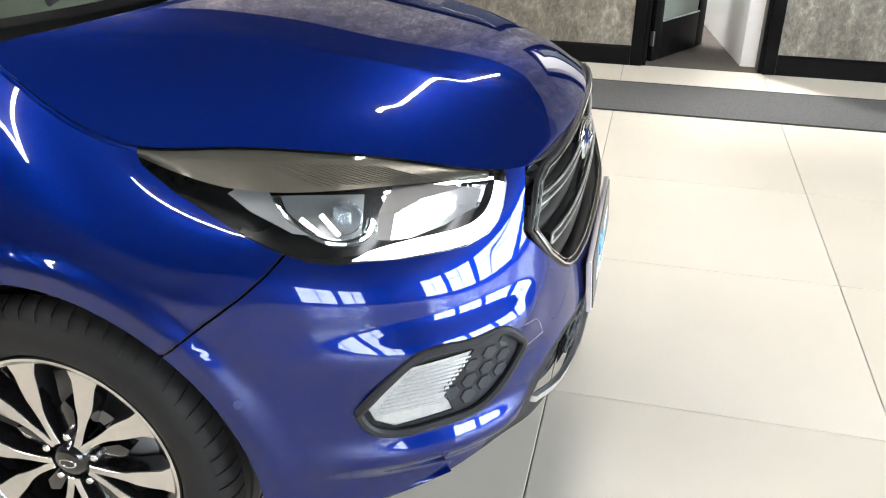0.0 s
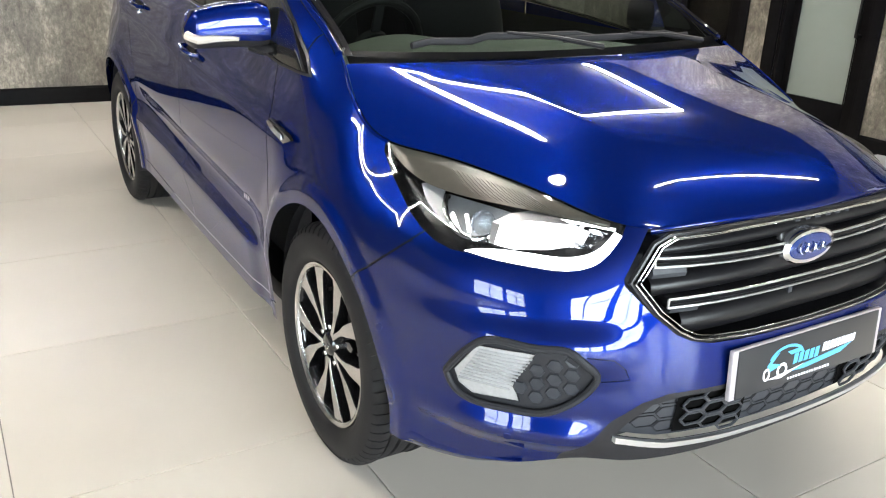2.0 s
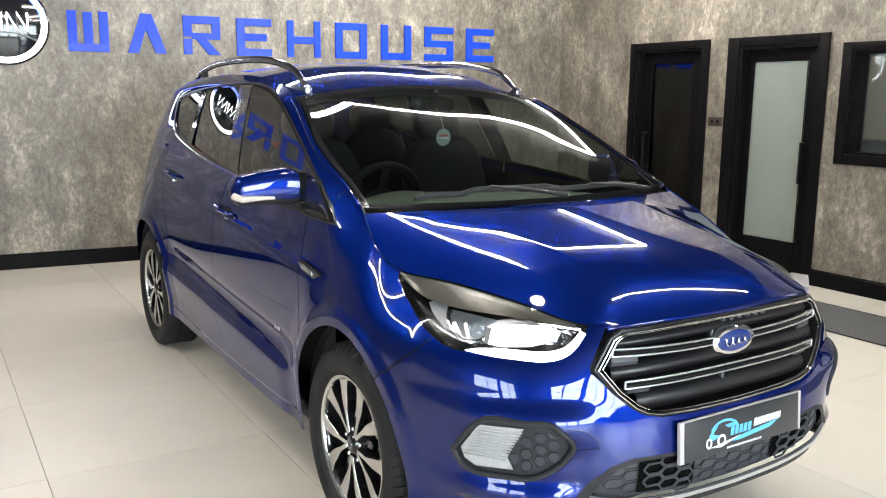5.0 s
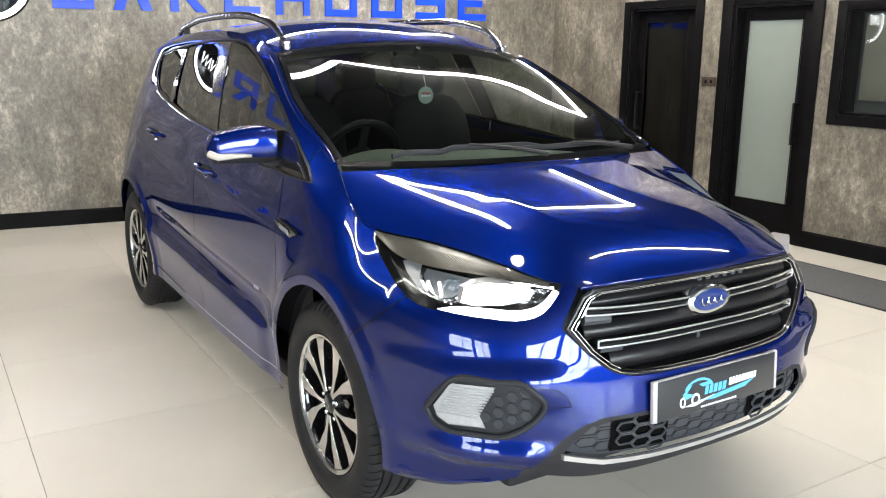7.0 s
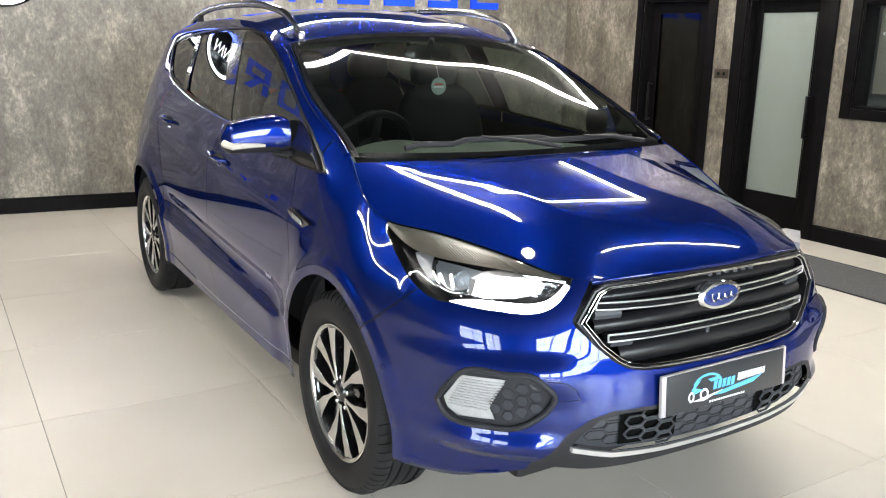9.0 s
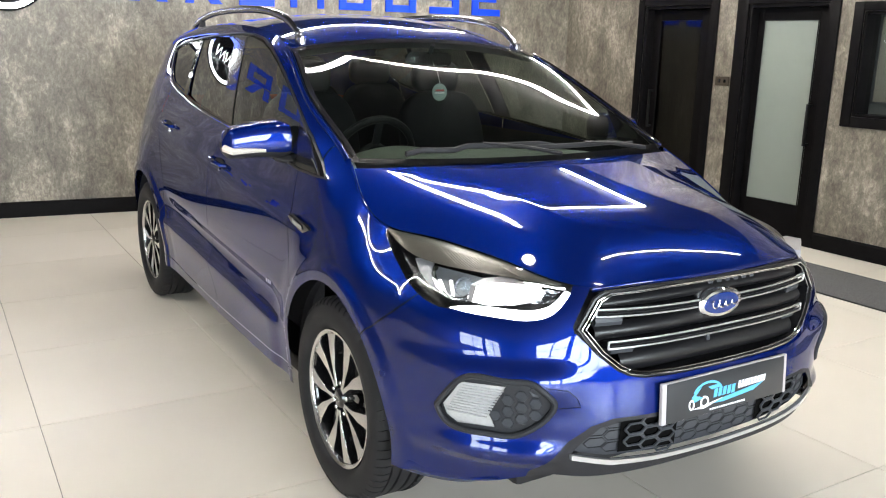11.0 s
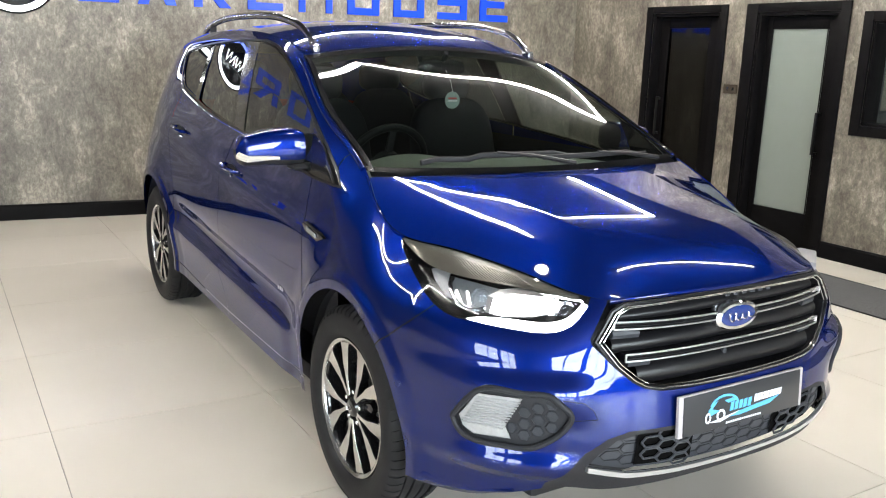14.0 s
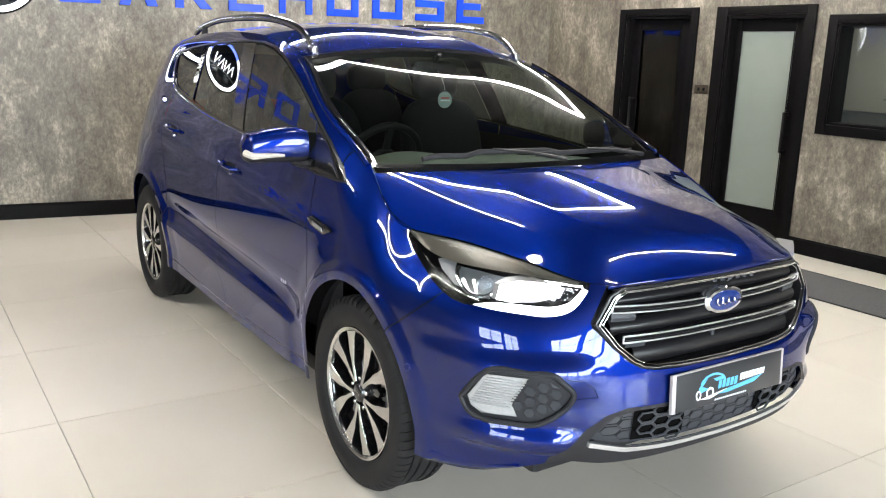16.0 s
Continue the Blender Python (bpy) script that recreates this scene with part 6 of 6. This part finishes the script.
w0 = build_wheel("wheel")
w0.matrix_basis = pose(0, -.722, .3475)
copy_thing(w0, pose(-2.69, -.722, .3475))
copy_thing(w0, pose(0, .722, .3475, 0, 0, 180))
copy_thing(w0, pose(-2.69, .722, .3475, 0, 0, 180))

# wheel housings, underside
for ax, az in ARCHES:
    for s in (-1, 1):
        bm = bmesh.new()
        grid(bm, lambda a, y: Vector((ax + (.395 if abs(y) > .8 else .40) * math.cos(a), s * y, az + .395 * math.sin(a))), steps(-.16, math.pi + .16, .12), (.805, .78, .55))
        grid(bm, lambda a, r: Vector((ax + r * math.cos(a), s * .55, az + r * math.sin(a))), steps(-.16, math.pi + .16, .12), (.40, .02))
        part("arch_liner", bm, BLACK_PLASTIC, car, "black plastic wheel arch liner")
bm = bmesh.new()
box(bm, -3.3, .62, -.52, .52, .24, .30, .02)
box(bm, -2.25, -.42, -.76, .76, .25, .32, .02)
part("underbody", bm, SEAL, car)
# raised lower edge of the bumper ahead of each front wheel
for s in (-1, 1):
    bm = bmesh.new()
    def lip_fn(u, v):
        y = .80 - .16 * u
        x = .43 + .27 * u
        return Vector((x + .012 * math.sin(v * 3.14), s * (y + .014 * math.sin(v * 3.14)), .352 - .070 * v * (1 - u ** 3) - .004 * u))
    grid(bm, lip_fn, steps(0, 1, .05), steps(0, 1, .125), flip=s > 0)
    part("bumper_lip", bm, PAINT, car)

# ---- side fittings ----
def superpoint(c, r, u, v, e=.55):
    f = lambda t, k: math.copysign(abs(t) ** k, t)
    return Vector((c[0] + r[0] * f(math.cos(v), e) * f(math.cos(u), e), c[1] + r[1] * f(math.cos(v), e) * f(math.sin(u), e), c[2] + r[2] * f(math.sin(v), e)))


RAIL_METAL = mat("dark_satin_alloy", (.36, .36, .37), .20, 1.0, vary=.08, scale=40)
INDICATOR = mat("indicator_lens", (.62, .57, .50), .15, .2, coat=.8)
for s in (-1, 1):
    mirror = new("door_mirror")
    mirror.parent = car
    mirror["label"] = "blue door mirror with clear indicator and black base"
    def shell(u, v):
        # u round the section, v from the outer end to the door
        y = 1.006 - .236 * v
        end = min(v * 9, 1) ** .45 if v < .12 else 1
        h = (.050 + .022 * v ** .7) * end * (1 if v < .9 else 1 - .14 * (v - .9) / .1)
        d = (.060 + .016 * v) * end
        f = lambda t, k: math.copysign(abs(t) ** k, t)
        x = -.60 + .02 * v + d * f(math.cos(u), .62)
        z = 1.156 - .012 * (1 - v) + h * f(math.sin(u), .66) + .010 * math.sin(v * 2.6)
        return Vector((x, s * y, z))
    vv = [.004] + steps(.02, .16, .02) + steps(.22, 1, .06)
    bm = bmesh.new()
    grid(bm, shell, [2 * math.pi * i / 36 - .5 for i in range(25)], vv)
    bmesh.ops.recalc_face_normals(bm, faces=bm.faces)
    part("mirror_cap", bm, PAINT, mirror, angle=50)
    bm = bmesh.new()
    grid(bm, shell, [2 * math.pi * i / 36 - .5 for i in range(24, 37)], vv)
    bmesh.ops.recalc_face_normals(bm, faces=bm.faces)
    part("mirror_underside", bm, BLACK_PLASTIC, mirror, "black plastic mirror underside")
    bm = bmesh.new()
    for v in (.004, 1.0):
        bm.faces.new([bm.verts.new(shell(2 * math.pi * i / 36, v)) for i in range(36)])
    part("mirror_end", bm, BLACK_PLASTIC, mirror)
    bm = bmesh.new()
    pts = [shell(-.42 + .30 * (1 - v / .62) ** .6 * .5, max(v, .02)) + Vector((.004, 0, 0)) for v in steps(.02, .60, .05)]
    tube(bm, pts, [.006 + .008 * (1 - i / (len(pts) - 1)) for i in range(len(pts))], 8)
    part("indicator", bm, INDICATOR, mirror, "clear indicator strip")
    part("mirror_arm", tube(bmesh.new(), [(-.57, s * .80, 1.10), (-.54, s * .775, 1.088), (-.50, s * .745, 1.09)], [.035, .03, .034], 12, .6), BLACK_PLASTIC, mirror)

    for hx, hz, hy in ((-1.29, .985, .806), (-2.235, 1.070, .789)):
        handle = new("door_handle")
        handle.parent = car
        handle["label"] = "blue door handle with chrome keyhole"
        bm = bmesh.new()
        tube(bm, [(hx - .10, s * hy, hz + .010), (hx - .085, s * (hy + .022), hz + .009), (hx, s * (hy + .030), hz + .004), (hx + .085, s * (hy + .022), hz - .003), (hx + .10, s * hy, hz - .005)], [.010, .012, .013, .012, .010], 12, .8)
        part("grip", bm, PAINT, handle)
        # flat black oval painted as the shade of the hollow behind the grip
        bm = bmesh.new()
        prism(bm, [(hx + .072 * math.cos(t), hz - .004 + .024 * math.sin(t)) for t in steps(0, 6.0, .4)], .004, Matrix.Translation((0, s * hy + (.002 if s > 0 else .002), 0)) @ pose(0, 0, 0, 90, 0, 0))
        part("recess_shade", bm, SEAL, handle)
        bm = bmesh.new()
        lathe(bm, [(0, -.004), (.009, -.004), (.011, 0), (.011, .01)], 16, "y", (hx + .035, s * (hy + .014), hz - .030)) if s < 0 else lathe(bm, [(0, .004), (.009, .004), (.011, 0), (.011, -.01)], 16, "y", (hx + .035, s * (hy + .014), hz - .030))
        part("lock_cover", bm, CHROME, handle, "chrome lock cover")

    vent = new("wing_vent")
    vent.parent = car
    vent["label"] = "gloss black wing vent with a silver plate"
    bm = bmesh.new()
    prism(bm, [(-.362, .914), (-.322, .930), (-.186, .909), (-.164, .897), (-.225, .876), (-.325, .893)], .010, Matrix.Translation((0, s * .842 + (.010 if s < 0 else .010) * (1 if s > 0 else .6), 0)) @ pose(0, 0, 0, 90, 0, 0), .003)
    part("vent_body", bm, BLACK_GLOSS, vent)
    bm = bmesh.new()
    prism(bm, [(-.305, .915), (-.225, .902), (-.222, .888), (-.298, .898)], .003, Matrix.Translation((0, s * (.848 if s > 0 else .849) + (.004 if s > 0 else 0), 0)) @ pose(0, 0, 0, 90, 0, 0), .001)
    part("vent_plate", bm, LAMP_SILVER, vent)
    bm = bmesh.new()
    for k in range(3):
        prism(bm, [(-.640 + k * .020, .600), (-.626 + k * .020, .600), (-.624 + k * .020, .616), (-.638 + k * .020, .616)], .003, Matrix.Translation((0, s * .831 + (.0 if s < 0 else .003), 0)) @ pose(0, 0, 0, 90, 0, 0))
    part("door_badge", bm, CHROME, car, "small chrome badge on the front door")

    rail = new("roof_rail")
    rail.parent = car
    rail["label"] = "satin silver raised roof rail"
    pth = [(-.955, .548, 1.520), (-.975, .549, 1.545), (-1.017, .549, 1.572), (-1.08, .550, 1.602), (-1.18, .551, 1.627), (-1.33, .552, 1.648), (-1.64, .551, 1.663), (-2.03, .541, 1.662), (-2.30, .534, 1.648), (-2.50, .528, 1.622), (-2.62, .525, 1.590), (-2.66, .524, 1.565)]
    f = Spline(chord(pth))
    L = chord(pth)[-1][0]
    part("rail_bar", tube(bmesh.new(), [Vector((f(t)[0], s * f(t)[1], f(t)[2])) for t in steps(0, L, .04)], .0125, 12, 1.35), RAIL_METAL, rail)
    bm = bmesh.new()
    box(bm, -.985, -.925, s * .549 - .015, s * .549 + .015, 1.500, 1.536, .010, 3)
    part("rail_foot", bm, RAIL_METAL, rail)
    part("rail_post", tube(bmesh.new(), [(-2.46, s * .532, 1.57), (-2.44, s * .531, 1.632)], [.022, .014], 10, .6, (1, 0, 0)), BLACK_PLASTIC, rail)
    bm = bmesh.new()
    tube(bm, [(EDGE(c)[0] + .012, s * (EDGE(c)[1] - .004), EDGE(c)[2] + .004) for c in steps(C_COWL + .03, C_HEAD - .02, .04)], .0055, 8)
    part("screen_pillar_trim", bm, BLACK_GLOSS, car)

# wipers
def on_screen(x, y, up):
    best = min(((top(c, abs(y) / EDGE(c)[1]), c) for c in steps(C_HOOD, C_HEAD, .02)), key=lambda q: abs(q[0].x - x))
    p = best[0]
    return Vector((p.x, y, p.z + up))


for a, b, pivot in (((-.095, -.52), (-.062, .10), (-.01, .10)), ((-.045, -.02), (-.088, .52), (-.05, .56))):
    wiper = new("wiper")
    wiper.parent = car
    wiper["label"] = "black windscreen wiper resting at the foot of the screen"
    pts = [on_screen(a[0] + (b[0] - a[0]) * t, a[1] + (b[1] - a[1]) * t, .018) for t in steps(0, 1, .1)]
    part("wiper_blade", tube(bmesh.new(), pts, .007, 8, 1.5), BLACK_PLASTIC, wiper)
    mid = pts[5] + Vector((0, 0, .010))
    pv = on_screen(pivot[0], pivot[1], .02)
    part("wiper_arm", tube(bmesh.new(), [pv, pv.lerp(mid, .5) + Vector((0, 0, .006)), mid], [.013, .010, .007], 8, .7), BLACK_PLASTIC, wiper)

# ---- cabin ----
DASH = mat("grey_dashboard_plastic", (.27, .29, .25), .5, vary=.1, scale=12, bump=.3, bscale=300)
CLOTH = mat("black_seat_cloth", (.010, .010, .0115), .85, vary=.2, scale=60, bump=.5, bscale=500)
HEADLINER = mat("grey_headlining", (.10, .10, .10), .9)
bm = bmesh.new()
def dash_fn(u, y):
    w = abs(y) / .68
    prof = [(-.02, 1.075), (-.20, 1.085), (-.42, 1.075), (-.56, 1.045), (-.62, .98), (-.60, .80), (-.50, .60)]
    f = Spline([(i / 6, *p) for i, p in enumerate(prof)])
    x, z = f(u)
    hump = .045 * math.exp(-((y + .36) / .17) ** 2) * math.exp(-((u - .45) / .2) ** 2) + .03 * math.exp(-(y / .16) ** 2) * math.exp(-((u - .5) / .2) ** 2)
    return Vector((x + .05 - .20 * w * w, y, z + .03 + hump - .06 * w ** 3))
grid(bm, dash_fn, steps(0, 1, .05), steps(-.68, .68, .04))
bmesh.ops.recalc_face_normals(bm, faces=bm.faces)
part("dashboard", bm, DASH, car, "dark grey dashboard")
bm = bmesh.new()
prism(bm, [(-.12, -.05), (.12, -.05), (.10, .05), (-.10, .05)], .03, Matrix.Translation((-.40, .02, 1.085)) @ pose(0, 0, 0, 0, 0, 90), .012)
part("dashboard_tray", bm, DASH, car)
wheel_m = Matrix.Translation((-.66, -.36, 1.058)) @ pose(0, 0, 0, 0, -68, 0)
steer = new("steering_wheel")
steer.parent = car
steer["label"] = "black leather steering wheel with silver spokes"
bm = bmesh.new()
tube(bm, [(.178 * math.cos(t), .178 * math.sin(t), 0) for t in steps(0, 2 * math.pi, .17)], .016, 10, cap=False)
bmesh.ops.transform(bm, matrix=wheel_m, verts=bm.verts)
part("steering_rim", bm, mat("black_leather", (.008, .008, .008), .45, vary=.15, scale=50, bump=.3, spec=.25), steer)
bm = bmesh.new()
lathe(bm, [(0, .03), (.05, .026), (.07, .01), (.07, -.02), (0, -.03)], 28, "z")
for a in (0, math.pi, -math.pi / 2):
    box(bm, .05, .17, -.016, .016, -.006, .006, .003, m=pose(0, 0, 0, 0, 0, math.degrees(a)))
bmesh.ops.transform(bm, matrix=wheel_m, verts=bm.verts)
part("steering_hub", bm, BLACK_PLASTIC, steer)


def seat(x, y, width, name="seat"):
    st = new(name)
    st.parent = car
    st["label"] = "black cloth car seat with headrest"
    bm = bmesh.new()
    grid(bm, lambda u, v: superpoint((x + .16, y, .66), (.27, width, .10), u, v, .5), steps(-math.pi, math.pi, .26), steps(-math.pi / 2, math.pi / 2, .2))
    part("seat_cushion", bm, CLOTH, st)
    bm = bmesh.new()
    grid(bm, lambda u, v: superpoint((0, 0, 0), (.085, width, .34), u, v, .55), steps(-math.pi, math.pi, .26), steps(-math.pi / 2, math.pi / 2, .2))
    bmesh.ops.transform(bm, matrix=Matrix.Translation((x - .16, y, .96)) @ pose(0, 0, 0, 0, -14, 0), verts=bm.verts)
    part("seat_back", bm, CLOTH, st)
    bm = bmesh.new()
    grid(bm, lambda u, v: superpoint((x - .27, y, 1.36), (.05, .13, .085), u, v, .6), steps(-math.pi, math.pi, .26), steps(-math.pi / 2, math.pi / 2, .2))
    part("headrest", bm, CLOTH, st)
    for d in (-.05, .05):
        part("headrest_post", tube(bmesh.new(), [(x - .26, y + d, 1.22), (x - .27, y + d, 1.32)], .006, 8), CHROME, st)


for sy in (-.36, .36):
    seat(-1.12, sy, .235)
for sy in (-.42, 0, .42):
    seat(-2.0, sy, .21)
bm = bmesh.new()
grid(bm, lambda c, s: top(c, s) - Vector((0, 0, .035)), steps(C_HEAD - .02, AT[16], .06), steps(-.97, .97, .1))
part("headlining", bm, HEADLINER, car)
bm = bmesh.new()
box(bm, -3.2, -.1, -.70, .70, .42, .46)
part("cabin_floor", bm, CLOTH, car)
bm = bmesh.new()
for s in (-1, 1):
    bm = bmesh.new()
    grid(bm, lambda x, z: Vector((x, s * (HALF(z) * .985 - .05), z)), steps(-2.9, -.2, .1), steps(.45, 1.10, .13))
    part("door_lining", bm, CLOTH, car)
bm = bmesh.new()
grid(bm, lambda y, z: Vector((-.02 - .0 * z, y, z)), steps(-.72, .72, .1), steps(.45, 1.06, .1))
part("bulkhead", bm, SEAL, car)
bm = bmesh.new()
grid(bm, lambda u, v: superpoint((-.84, 0, 1.455), (.02, .115, .035), u, v, .6), steps(-math.pi, math.pi, .3), steps(-math.pi / 2, math.pi / 2, .25))
part("rear_view_mirror", bm, BLACK_GLOSS, car)
part("mirror_stem", tube(bmesh.new(), [(-.84, 0, 1.47), (-.80, 0, 1.52)], .010, 8), BLACK_PLASTIC, car)

freshener = thing("air_freshener", "round grey card air freshener hanging from the car's mirror", "air freshener", Matrix.Translation((-.775, .022, 1.318)))
bm = bmesh.new()
lathe(bm, [(0, -.0015), (.037, -.0015), (.037, .0015), (0, .0015)], 32, "x")
part("card_disc", bm, mat("pale_green_card", (.30, .36, .34), .6), freshener)
bm = bmesh.new()
box(bm, .0018, .0022, -.022, .022, .004, .012)
part("printed_bar", bm, mat("printed_red", (.45, .05, .05), .6), freshener)
bm = bmesh.new()
for k in range(4):
    box(bm, .0018, .0022, -.024 + k * .0125, -.014 + k * .0125, -.006, 0)
part("printed_bar", bm, PRINT_WHITE, freshener)
part("string", tube(bmesh.new(), [(0, 0, .037), (-.01, -.005, .08), (-.045, -.012, .125)], .0008, 5), PRINT_WHITE, freshener)

# ---- floor tiles ----
TX, TY, OX, OY = .925, .895, .813, .148      # pitch and one joint crossing
bm = bmesh.new()
box(bm, 0, TX - .0035, 0, TY - .0035, -.008, 0, .0012, 1)
tile_mesh = bpy.data.meshes.new("floor_tile")
bm.to_mesh(tile_mesh)
bm.free()
tile_mesh.materials.append(TILE)
for i in range(-10, 8):
    for k in range(-8, 5):
        x, y = OX + i * TX, OY + k * TY
        if y + TY < ROOM_S or y > ROOM_Y or x < -7.4 or x > ROOM_X:
            continue
        t = new("floor_tile", tile_mesh)
        t.parent = floor
        t.location = (x + .00175, y + .00175, 0)
